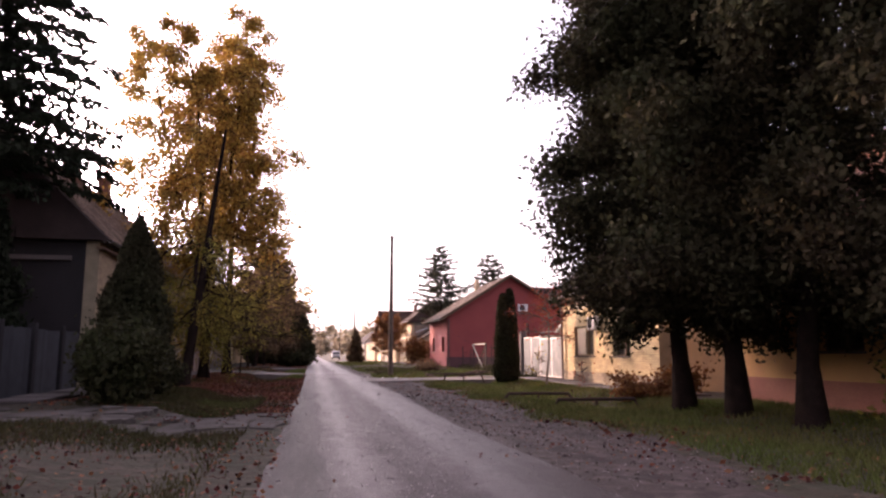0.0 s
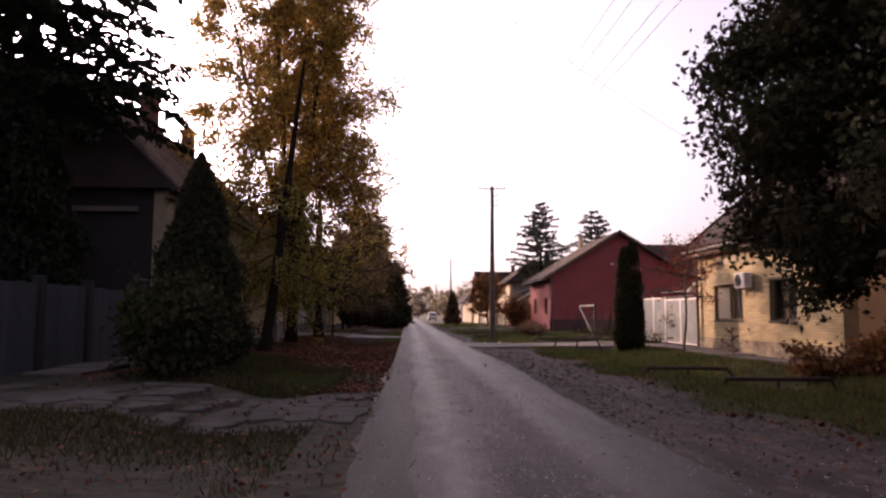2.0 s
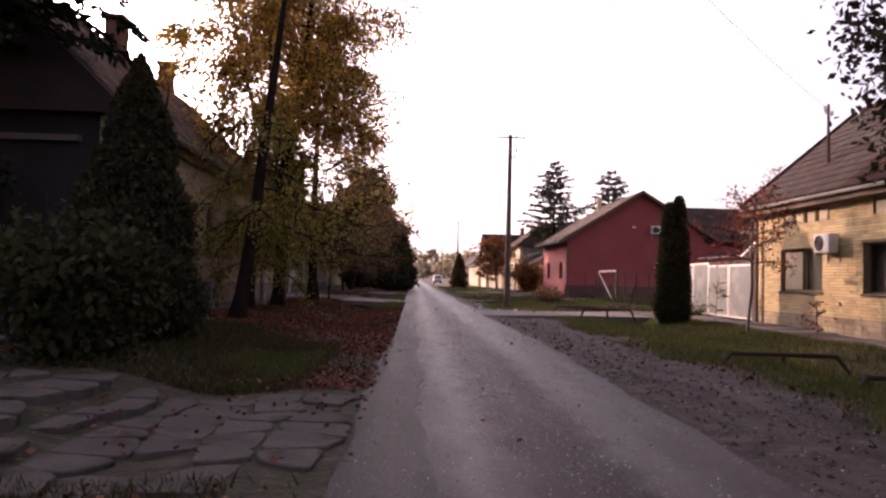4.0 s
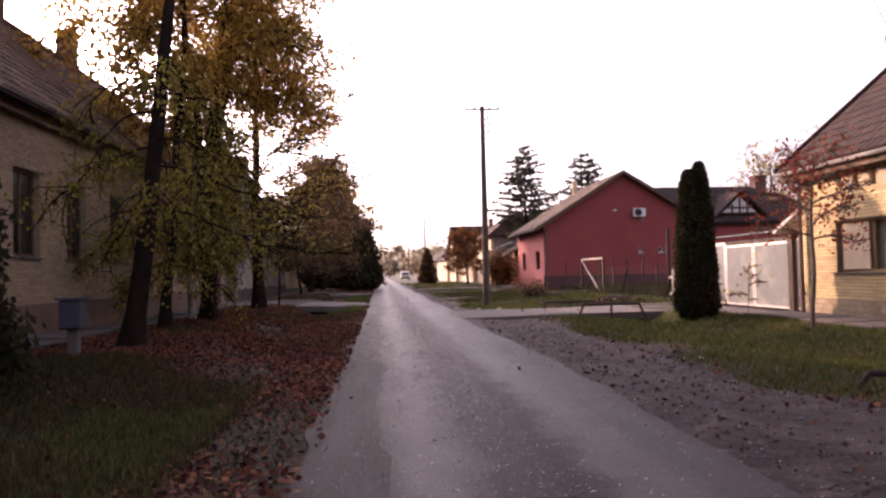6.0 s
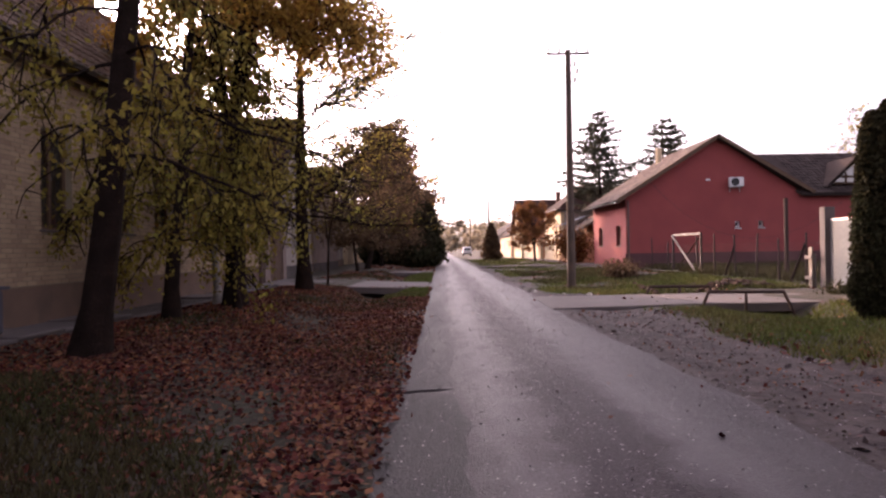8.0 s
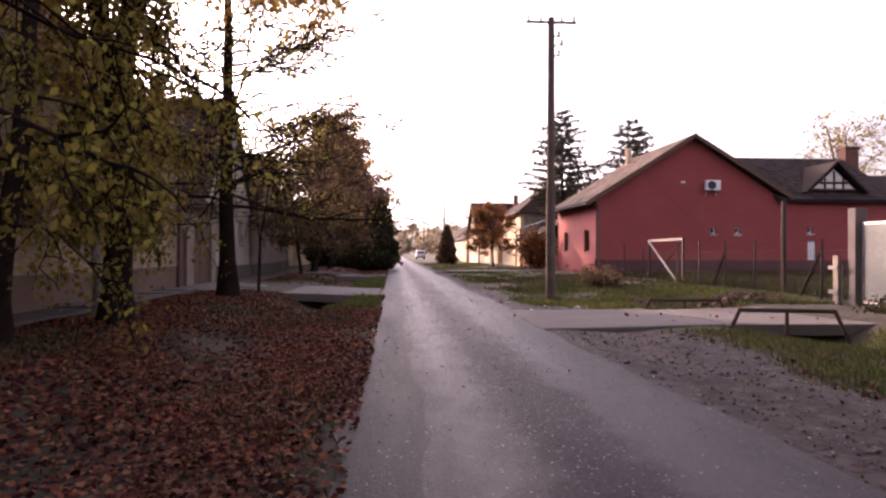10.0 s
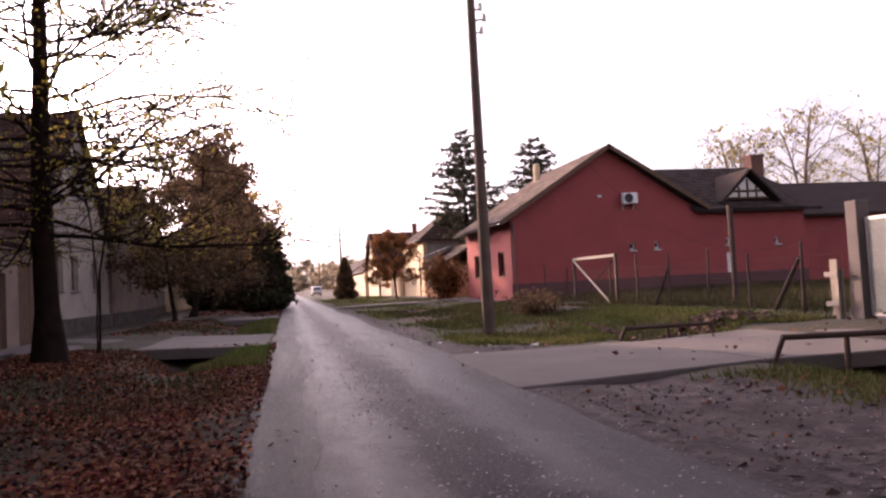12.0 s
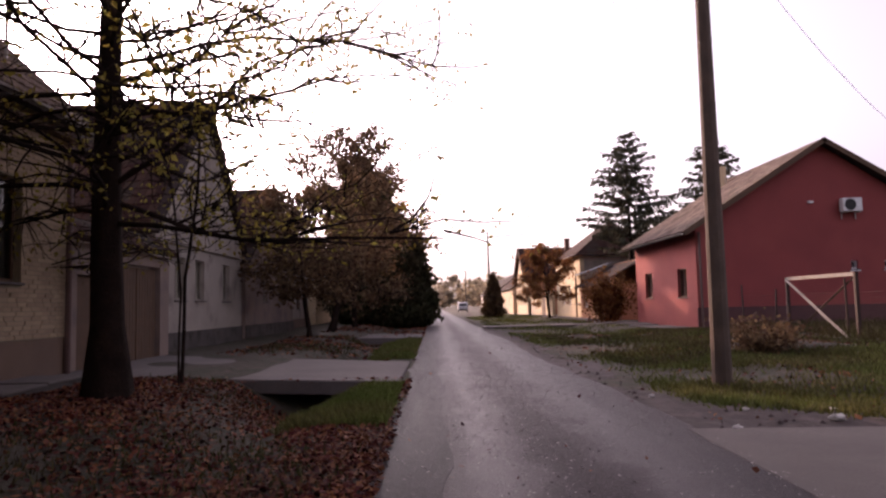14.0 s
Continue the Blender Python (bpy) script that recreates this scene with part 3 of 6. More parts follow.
def road():
    """A narrow cambered asphalt strip with crumbled edges."""
    ys = np.concatenate([np.arange(-60, -4, 4.0), np.arange(-4, 70, 0.3), np.arange(70, 420, 6.0)])
    vs, fs = [], []
    for y in ys:
        wl = 0.04 * math.sin(y * 1.7) + 0.03 * math.sin(y * 4.3) + rng.uniform(-0.015, 0.015)
        wr = 0.09 * math.sin(y * 0.37) + 0.03 * math.sin(y * 2.1) + rng.uniform(-0.02, 0.02)
        prof = [(-0.95 + wl, -0.12), (-0.9 + wl, -0.018), (-0.3, 0.018), (0.65, 0.03), (1.6, 0.018), (2.2 + wr, -0.01), (2.32 + wr, -0.12)]
        vs += [(a, y, b) for a, b in prof]
    for i in range(len(ys) - 1):
        for j in range(6):
            a = i * 7 + j
            fs.append((a, a + 1, a + 8, a + 7))
    ob = mesh_ob("road", vs, fs, ASPHALT)
    return tagged(ob, "worn grey asphalt village road with crumbled edges", "road", kind="structure")


road()


def edge_strip(y0, y1, material, label):
    """A repaired strip along the road's edge, with a wavering inner seam."""
    ys = np.arange(y0, y1 + 0.01, 0.4)
    v, f = [], []
    for i, y in enumerate(ys):
        s = -0.3 + 0.05 * math.sin(y * 1.3) + 0.03 * math.sin(y * 3.7) + 0.03 * math.sin(y * 7.9)
        v += [(-0.86, y, 0.0), (-0.86, y, 0.008), (-0.55, y, 0.016), (s, y, 0.0235), (s, y, 0.0)]
        if i:
            k = 5 * (i - 1)
            f += [(k + j, k + j + 1, k + j + 6, k + j + 5) for j in range(4)]
    return tagged(mesh_ob("road_patch", v, f, material), label, "road patch", kind="structure")


edge_strip(2.0, 22.2, PATCH_A, "greyer repaired asphalt strip along the edge")
edge_strip(22.22, 46.0, PATCH_B, "darker repaired asphalt strip along the edge")


def plate(name, quad, thick, material, label, category):
    bm = slab(quad, thick)
    return tagged(part(name, bm, material, None, "", 0.02), label, category, kind="structure")


plate("driveway", [(2.05, 31.55, -0.002), (5.6, 31.9, 0.035), (5.6, 35.3, 0.035), (2.15, 35.8, -0.002)], 0.3, CONCRETE, "pale concrete driveway slab over the ditch", "driveway")
plate("driveway", [(5.62, 31.9, 0.033), (11.4, 31.2, 0.09), (11.4, 36.3, 0.09), (5.62, 35.3, 0.033)], 0.22, CONCRETE, "pale concrete driveway before a steel gate", "driveway")
plate("driveway", [(-7.3, 41.0, 0.22), (-1.0, 40.85, 0.02), (-1.0, 45.3, 0.02), (-7.3, 46.6, 0.22)], 0.25, CONCRETE, "pale concrete driveway slab over the ditch", "driveway")
plate("driveway", [(-8.2, 58.2, 0.12), (-1.0, 57.8, 0.02), (-1.0, 62.0, 0.02), (-8.2, 62.6, 0.12)], 0.25, CONCRETE, "pale concrete driveway slab over the ditch", "driveway")
plate("driveway", [(2.5, 69.5, 0.02), (11.0, 69.0, 0.12), (11.0, 72.5, 0.12), (2.5, 72.5, 0.02)], 0.25, CONCRETE, "pale concrete driveway by the street", "driveway")


def cracked_drive(x0, x1, y0, y1):
    """An old concrete driveway broken into uneven pieces with earth in the cracks."""
    ob = thing("broken_driveway", "cracked old concrete driveway broken into pieces", "driveway", "", "structure")
    nx, ny = 12, 7
    xs, ys = np.linspace(x0, x1, nx + 1), np.linspace(y0, y1, ny + 1)
    g = [[(x + rng.uniform(-0.17, 0.17), y + rng.uniform(-0.16, 0.16)) for x in xs] for y in ys]
    for j in range(ny):
        for i in range(nx):
            edge = i in (0, nx - 1) or j in (0, ny - 1)
            if rng.uniform() < (0.3 if edge else 0.1):
                continue
            q = [g[j][i], g[j][i + 1], g[j + 1][i + 1], g[j + 1][i]]
            cx, cy = sum(a for a, _ in q) / 4, sum(b for _, b in q) / 4
            z = float(ground_z(cx, cy)) + rng.uniform(0.02, 0.045)
            ring = []
            for m in range(4):
                (ax, ay), (bx, by) = q[m], q[(m + 1) % 4]
                for u in (0.12, 0.5, 0.88):
                    k = rng.uniform(0.84, 0.98)
                    ring.append((cx + (ax + (bx - ax) * u - cx) * k, cy + (ay + (by - ay) * u - cy) * k, z + 0.25 * (ay - cy) * 0.04))
            bm = bmesh.new()
            up = [bm.verts.new(p) for p in ring]
            low = [bm.verts.new((p[0], p[1], p[2] - 0.1)) for p in ring]
            bm.faces.new(up)
            for m in range(len(ring)):
                bm.faces.new((up[m], low[m], low[(m + 1) % 12], up[(m + 1) % 12]))
            part("slab_piece", bm, OLD_CONCRETE, ob, "", 0.012)


cracked_drive(-7.2, -0.98, 10.7, 14.1)



def pavement(name, x0, x1, y0, y1, z, label):
    """A footway of cast slabs with open joints, laid on a bed."""
    ob = tagged(part(name, box(x0 + 0.02, x1 - 0.02, y0, y1, z - 0.25, z - 0.015), OLD_CONCRETE), label, "pavement", kind="structure")
    me = None
    y = y0
    while y < y1 - 0.5:
        if me is None:
            bm = box(x0, x1, 0, 1.18, -0.05, 0.0)
            bmesh.ops.bevel(bm, geom=bm.edges[:], offset=0.012, segments=1, affect="EDGES")
            me = bpy.data.meshes.new("paving_slab")
            bm.to_mesh(me)
            bm.free()
            me.materials.append(CONCRETE)
        s = new("paving_slab", me)
        s.location = (0, y, z + rng.uniform(-0.004, 0.006))
        s.rotation_euler = (rng.uniform(-0.004, 0.004), rng.uniform(-0.006, 0.006), 0)
        s.parent = ob
        y += 1.2
    return ob


pavement("pavement", 8.75, 9.95, 14.8, 31.0, 0.16, "narrow concrete footway along the yellow house")
pavement("pavement", -7.28, -6.3, 15.5, 40.8, 0.24, "narrow concrete footway under the brick facade")
pavement("pavement", 9.3, 10.7, 59.0, 110.0, 0.14, "pale footway along the sunlit facades")


# ---- houses ----
def roof_tiles(parent, origin, along, slope, length, run, material, piece=None, near=None, tw=0.25, th=0.36):
    """Curved tiles laid in courses on a roof plane; along and slope are unit vectors, slope uphill."""
    a, s = np.array(along, float), np.array(slope, float)
    n = np.cross(a, s)
    if n[2] < 0:
        n = -n
    prof = [(0.0, 0.0), (tw * 0.3, 0.032), (tw * 0.7, 0.032), (tw, 0.0)]
    tile = []
    for d, lift in ((0.0, 0.03), (th * 1.1, 0.004)):
        tile += [a * u + s * d + n * (h + lift) for u, h in prof]
    tile += [a * u + n * 0.0 for u, h in prof]
    tile = np.array(tile)
    faces = [(0, 1, 5, 4), (1, 2, 6, 5), (2, 3, 7, 6), (8, 9, 1, 0), (9, 10, 2, 1), (10, 11, 3, 2)]
    if np.dot(np.cross(a, s), n) < 0:
        faces = [f[::-1] for f in faces]
    vs, fs, shared, made = [], [], None, 0
    for r in range(int(run / th)):
        for c in range(int(length / tw)):
            p = np.array(origin) + a * (c * tw) + s * (r * th) + n * rng.uniform(0.0, 0.012)
            if near and made < 300 and near[0] < p[1] < near[1]:
                if shared is None:
                    shared = bpy.data.meshes.new("roof_tile")
                    shared.from_pydata([tuple(v) for v in tile], [], faces)
                    shared.materials.append(piece)
                t = new("roof_tile", shared)
                t.location = tuple(p)
                t.parent = parent
                made += 1
            else:
                k = len(vs)
                vs += list(tile + p)
                fs += [tuple(i + k for i in f) for f in faces]
    if vs:
        tagged(mesh_ob("roof_tiles", vs, fs, material, parent), kind="stuff")


def bricks(parent, xf, side, y0, y1, z0, z1, holes, bl, bh, piece, joined, near, joint=0.012, name="brick"):
    """A skin of bricks on a wall face x = xf that looks along side (+1 or -1)."""
    vs, fs, made = [], [], 0
    shared = None
    rows = int((z1 - z0) / bh)
    for r in range(rows):
        za, zb = z0 + r * bh, z0 + (r + 1) * bh - joint
        y = y0 - (bl / 2 if r % 2 else 0) - rng.uniform(0, 0.05)
        while y < y1:
            ln = bl * rng.uniform(0.96, 1.0) if name == "brick" else bl * rng.uniform(0.5, 1.3)
            spans = [(max(y, y0), min(y + ln - joint, y1))]
            for h0, h1, c, d in holes:
                if zb > c and za < d:
                    spans = [q for p in spans for q in ((p[0], min(p[1], h0)), (max(p[0], h1), p[1])) if q[1] - q[0] > 0.03]
            out = rng.uniform(0.008, 0.02)
            for a, b in spans:
                if b - a < 0.03:
                    continue
                whole = abs(b - a - (bl * 0.98 - joint)) < 0.02
                if name == "brick" and whole and made < 300 and near[0] < a < near[1]:
                    if shared is None:
                        bm = box(0, side * 0.02, 0, bl * 0.98 - joint, 0, bh - joint)
                        bmesh.ops.recalc_face_normals(bm, faces=bm.faces[:])
                        shared = bpy.data.meshes.new("brick")
                        bm.to_mesh(shared)
                        bm.free()
                        shared.materials.append(piece)
                    o = new("brick", shared)
                    o.location = (xf + side * (out - 0.018), a, za)
                    o.parent = parent
                    made += 1
                    continue
                x = xf + side * out
                k = len(vs)
                vs += [(xf, a, za), (xf, b, za), (xf, b, zb), (xf, a, zb), (x, a, za), (x, b, za), (x, b, zb), (x, a, zb)]
                fs += [(k + 4, k + 5, k + 6, k + 7), (k, k + 1, k + 5, k + 4), (k + 3, k + 7, k + 6, k + 2), (k, k + 4, k + 7, k + 3), (k + 1, k + 2, k + 6, k + 5)]
            y += ln
    if vs:
        tagged(mesh_ob(name + "s" if name == "brick" else name, vs, fs, joined, parent), kind="stuff")


def window(house, xf, side, y0, y1, z0, z1, blind=None, frame_mat=None, mullions=1, sill=True, axis="x", recess=0.12):
    """A window in an opening of a wall that looks along side on the axis: frame, panes, sill and an inner blind."""
    frame_mat = frame_mat or WOOD_B

    def bx(d0, d1, a, b, c, d, bm=None):
        p, q = sorted((xf - side * d0, xf - side * d1))
        return box(p, q, a, b, c, d, bm) if axis == "x" else box(a, b, p, q, c, d, bm)

    t = 0.065
    bm = bx(recess, recess + 0.07, y0, y0 + t, z0, z1)
    bx(recess, recess + 0.07, y1 - t, y1, z0, z1, bm)
    bx(recess + 0.003, recess + 0.067, y0 + t, y1 - t, z0, z0 + t, bm)
    bx(recess + 0.003, recess + 0.067, y0 + t, y1 - t, z1 - t, z1, bm)
    step = (y1 - y0) / (mullions + 1)
    for i in range(mullions):
        m = y0 + step * (i + 1)
        bx(recess + 0.005, recess + 0.06, m - 0.035, m + 0.035, z0 + t, z1 - t, bm)
    w = part("window", bm, frame_mat, house)
    for i in range(mullions + 1):
        part("pane", bx(recess + 0.03, recess + 0.036, y0 + step * i + 0.05, y0 + step * (i + 1) - 0.05, z0 + t - 0.01, z1 - t + 0.01), GLASS, w).visible_shadow = False
    if blind:
        part("blind", bx(recess + 0.1, recess + 0.12, y0 + 0.01, y1 - 0.01, z0 + 0.01, z1 - 0.01), blind, w)
    if sill:
        part("sill", bx(-0.06, recess, y0 - 0.05, y1 + 0.05, z0 - 0.05, z0 - 0.005), CONCRETE, w, "", 0.01)
    return w


def gutter(house, x, y0, y1, z, material=None, side=1):
    bm = bmesh.new()
    vs = []
    n = 7
    for y in (y0, y1):
        vs.append([bm.verts.new((x + 0.075 * math.cos(math.pi + math.pi * i / (n - 1)), y, z + 0.075 * math.sin(math.pi + math.pi * i / (n - 1)))) for i in range(n)])
    for i in range(n - 1):
        bm.faces.new((vs[0][i], vs[0][i + 1], vs[1][i + 1], vs[1][i]))
    bmesh.ops.solidify(bm, geom=bm.faces[:], thickness=0.006)
    part("gutter", bm, material or GUTTER, house)


def chimney(house, x, y, z0, z1, w=0.5, material=None):
    bm = box(x - w / 2, x + w / 2, y - w / 2, y + w / 2, z0, z1 - 0.18)
    c = part("chimney", bm, material or CHIMNEY, house, "", 0.02)
    part("chimney_cap", box(x - w / 2 - 0.07, x + w / 2 + 0.07, y - w / 2 - 0.07, y + w / 2 + 0.07, z1 - 0.18, z1), material or CHIMNEY, c, "", 0.02)


def air_conditioner(x, y, z, face):
    """An outdoor unit with fan grille on two brackets; face: the outward direction, '-x' or '-y'."""
    ob = thing("air_conditioner", "white outdoor air conditioner unit bracketed to the wall", "air conditioner", "air conditioners")
    bm = box(-0.42, 0.42, 0.08, 0.4, 0.0, 0.58)
    body = part("body", bm, PVC, ob, "", 0.025)
    for r in (0.06, 0.12, 0.18, 0.24):
        ring = bmesh.new()
        pts = [(0.1 + r * math.cos(i * math.pi / 12), 0.41, 0.29 + r * math.sin(i * math.pi / 12)) for i in range(25)]
        for a, b in zip(pts, pts[1:]):
            beam(a, b, 0.008, ring, 4)
        bmesh.ops.remove_doubles(ring, verts=ring.verts[:], dist=0.006)
        part("grille_ring", ring, BLACK, body)
    disc = bmesh.new()
    beam((0.1, 0.395, 0.29), (0.1, 0.404, 0.29), 0.25, disc, 24)
    part("fan", disc, BLACK, body)
    for sx in (-0.3, 0.3):
        bm = box(sx - 0.02, sx + 0.02, 0.0, 0.42, -0.05, -0.005)
        box(sx - 0.02, sx + 0.02, 0.0, 0.04, -0.3, -0.05, bm)
        part("bracket", bm, GUTTER, ob)
    ob.matrix_world = pose(x, y, z, 0, 0, 90 if face == "-x" else 180) @ Matrix.Scale(0.8 if face == "-x" else 1.0, 4)
    return ob


def left_brick_house():
    """The long yellow brick house with a brown socle and a steep tiled roof with two chimneys."""
    h = thing("house", "long yellow brick house with brown socle and steep tiled roof", "house", "houses")
    y0, y1, xf, zt = 22.8, 41.9, -7.3, 4.85
    wins = [(25.1, 26.2), (27.45, 28.5), (30.0, 31.1), (32.3, 33.4), (34.6, 35.7), (36.9, 38.0), (39.3, 40.4)]
    holes = [(a - y0, b - y0, 1.85, 3.6) for a, b in wins]
    part("wall", holed_wall((xf, y0), (0, 1, 0), y1 - y0, -0.2, zt, 0.4, holes), MORTAR, h)
    # End wall away from the sun: its shade is painted in as near-black render.
    part("gable_wall", holed_wall((-15.2, y0), (1, 0, 0), 15.2 + xf - 0.4, -0.2, zt, 0.4, [], [(0, zt), (7.5, zt), (4.25, 8.6), (3.5, 8.6)]), SHADED_RENDER, h, "grey rendered end wall with its shade put into the colour")
    part("wall", box(-15.2, xf - 0.4, y1 - 0.4, y1, -0.2, zt), PALE, h)
    part("wall", box(-15.6, -15.2, y0, y1, -0.2, zt), PALE, h)
    part("gable_trim", box(-9.9, -8.1, y0 - 0.18, y0 - 0.005, 4.2, 4.34), CONCRETE, h, "pale ledge across the end wall")
    part("socle", box(xf + 0.003, xf + 0.06, y0, y1, -0.2, 0.88), BROWN_RENDER, h)
    for i, (a, b) in enumerate(wins):
        window(h, xf, 1, a, b, 1.85, 3.6, SHUTTER if i != 4 else CURTAIN, WOOD_B)
    xe, ze, xr, zr = -6.95, 4.85, -11.35, 9.1
    ya, yb = y0 - 0.35, y1 + 0.35
    part("roof", slab([(xe, ya, ze), (xe, yb, ze), (xr, yb, zr), (xr, ya + 0.5, zr)], 0.16), TILE_DARK, h)
    part("roof", slab([(-15.8, yb, ze), (-15.8, ya, ze), (xr, ya + 0.5, zr), (xr, yb, zr)], 0.16), TILE_DARK, h)
    part("roof", slab([(-15.8, ya, ze), (xe, ya, ze), (xr + 0.01, ya + 0.5, zr), (xr - 0.01, ya + 0.5, zr)], 0.1), TILE_DARK, h)
    part("gable_wall", holed_wall((-15.2, y1), (1, 0, 0), 7.5, zt, zt + 0.01, 0.4, [], [(0, zt), (7.5, zt), (3.85, 8.8)]), PALE, h)
    s = np.array((xr - xe, 0, zr - ze)) / math.hypot(xr - xe, zr - ze)
    roof_tiles(h, (xe, ya + 0.5, ze + 0.005), (0, 1, 0), s, yb - ya - 0.5, 6.1, TILE_OLD)
    bm = bmesh.new()
    for i in range(int((yb - ya - 0.5) / 0.4)):
        beam((xr, ya + 0.5 + i * 0.4, zr + 0.03), (xr, ya + 0.93 + i * 0.4, zr + 0.05), 0.12, bm, 8)
    part("ridge_tiles", bm, TILE_OLD, h)
    gutter(h, xe + 0.05, ya, yb, ze - 0.02)
    part("soffit", box(xf + 0.01, xe - 0.1, ya, yb, ze - 0.3, ze - 0.24), WOOD_B, h)
    part("downpipe", beam((xf + 0.12, y1 - 0.15, 0.1), (xf + 0.12, y1 - 0.15, 4.65), 0.06), DOWNPIPE, h)
    part("roof_mast", beam((-8.0, 41.0, 5.7), (-8.0, 41.0, 6.95), 0.03), GUTTER, h)
    chimney(h, -11.2, 31.7, 8.6, 10.3, 0.62)
    chimney(h, -11.2, 36.8, 8.6, 10.2, 0.55)
    bricks(h, xf, 1, y0, y1, 0.9, 4.8, [(a, b, 1.8, 3.6) for a, b in wins], 0.27, 0.078, BRICK_L, BRICK_LJ, (26.6, 29.6))


left_brick_house()


def left_gate():
    """A rendered wall with a brown double gate and a small tiled coping between two houses."""
    h = thing("gateway", "walled gateway with brown wooden gate and tiled coping", "gate")
    x = -7.5
    part("wall", holed_wall((x, 42.0), (0, 1, 0), 5.6, -0.1, 2.75, 0.3, [(0.7, 1.75, -0.05, 2.1), (2.6, 5.0, -0.05, 2.45)]), DULL_RENDER, h)
    part("door", box(x - 0.16, x - 0.1, 42.72, 43.73, 0.1, 2.08), WOOD_B, h)
    for a in (44.62, 45.82):
        leaf = part("gate_leaf", box(x - 0.2, x - 0.14, a, a + 1.16, 0.12, 2.4), WOOD_B, h)
        for k in range(7):
            part("board", box(x - 0.139, x - 0.12, a + 0.02 + k * 0.162, a + 0.165 + k * 0.162, 0.16, 2.36), WOOD_B, leaf)
    part("coping", slab([(x + 0.25, 42.0, 2.8), (x + 0.25, 47.6, 2.8), (x - 0.2, 47.6, 3.15), (x - 0.2, 42.0, 3.15)], 0.08), TILE, h)
    roof_tiles(h, (x + 0.25, 42.0, 2.81), (0, 1, 0), (-0.789, 0, 0.614), 5.6, 0.72, TILE)


left_gate()


def gable_house(label, xf, y0, y1, zt, yr, zr, wins, PALE):
    """A plastered house whose gable looks on the street."""
    h = thing("house", label, "house", "houses")
    holes = [(a - y0, b - y0, 1.65, 2.95) for a, b in wins]
    part("wall", holed_wall((xf, y0), (0, 1, 0), y1 - y0, -0.2, zt, 0.4, holes, [(0, zt), (y1 - y0, zt), (yr - y0, zr)]), PALE, h)
    part("wall", box(-24, xf - 0.4, y0, y0 + 0.4, -0.2, zt), PALE, h)
    part("wall", box(-24, xf - 0.4, y1 - 0.4, y1, -0.2, zt), PALE, h)
    part("ledge", box(xf + 0.003, xf + 0.09, y0, y1, 3.3, 3.42), PALE, h)
    part("socle", box(xf + 0.003, xf + 0.05, y0, y1, -0.2, 0.7), OLD_CONCRETE, h)
    for a, b in wins:
        window(h, xf, 1, a, b, 1.65, 2.95, CURTAIN, WOOD_G)
    for ys, ye, flip in ((y0 - 0.25, yr, 1), (y1 + 0.25, yr, -1)):
        q = [(-24, ys, zt - 0.1), (xf + 0.25, ys, zt - 0.1), (xf + 0.25, ye, zr + 0.12), (-24, ye, zr + 0.12)]
        part("roof", slab(q if flip > 0 else [q[1], q[0], q[3], q[2]], 0.12), TILE_DARK, h)
        s = np.array((0, ye - ys, zr + 0.22 - zt)) / math.hypot(ye - ys, zr + 0.22 - zt)
        roof_tiles(h, (-16, ys, zt - 0.095), (1, 0, 0), s, 8.2, math.hypot(ye - ys, zr + 0.22 - zt), TILE)
    chimney(h, -11, 51.2, 7.4, 9.0, 0.45)


gable_house("pale peeling plastered house with its gable to the street", -8.0, 47.7, 56.6, 3.6, 52.0, 8.2, [(49.4, 50.3), (51.2, 52.1), (54.1, 55.0)], PALE)
gable_house("brownish plastered house with its gable to the street", -8.0, 57.2, 66.8, 3.4, 62.0, 6.9, [(60.2, 61.1), (63.5, 64.4)], DULL_RENDER)


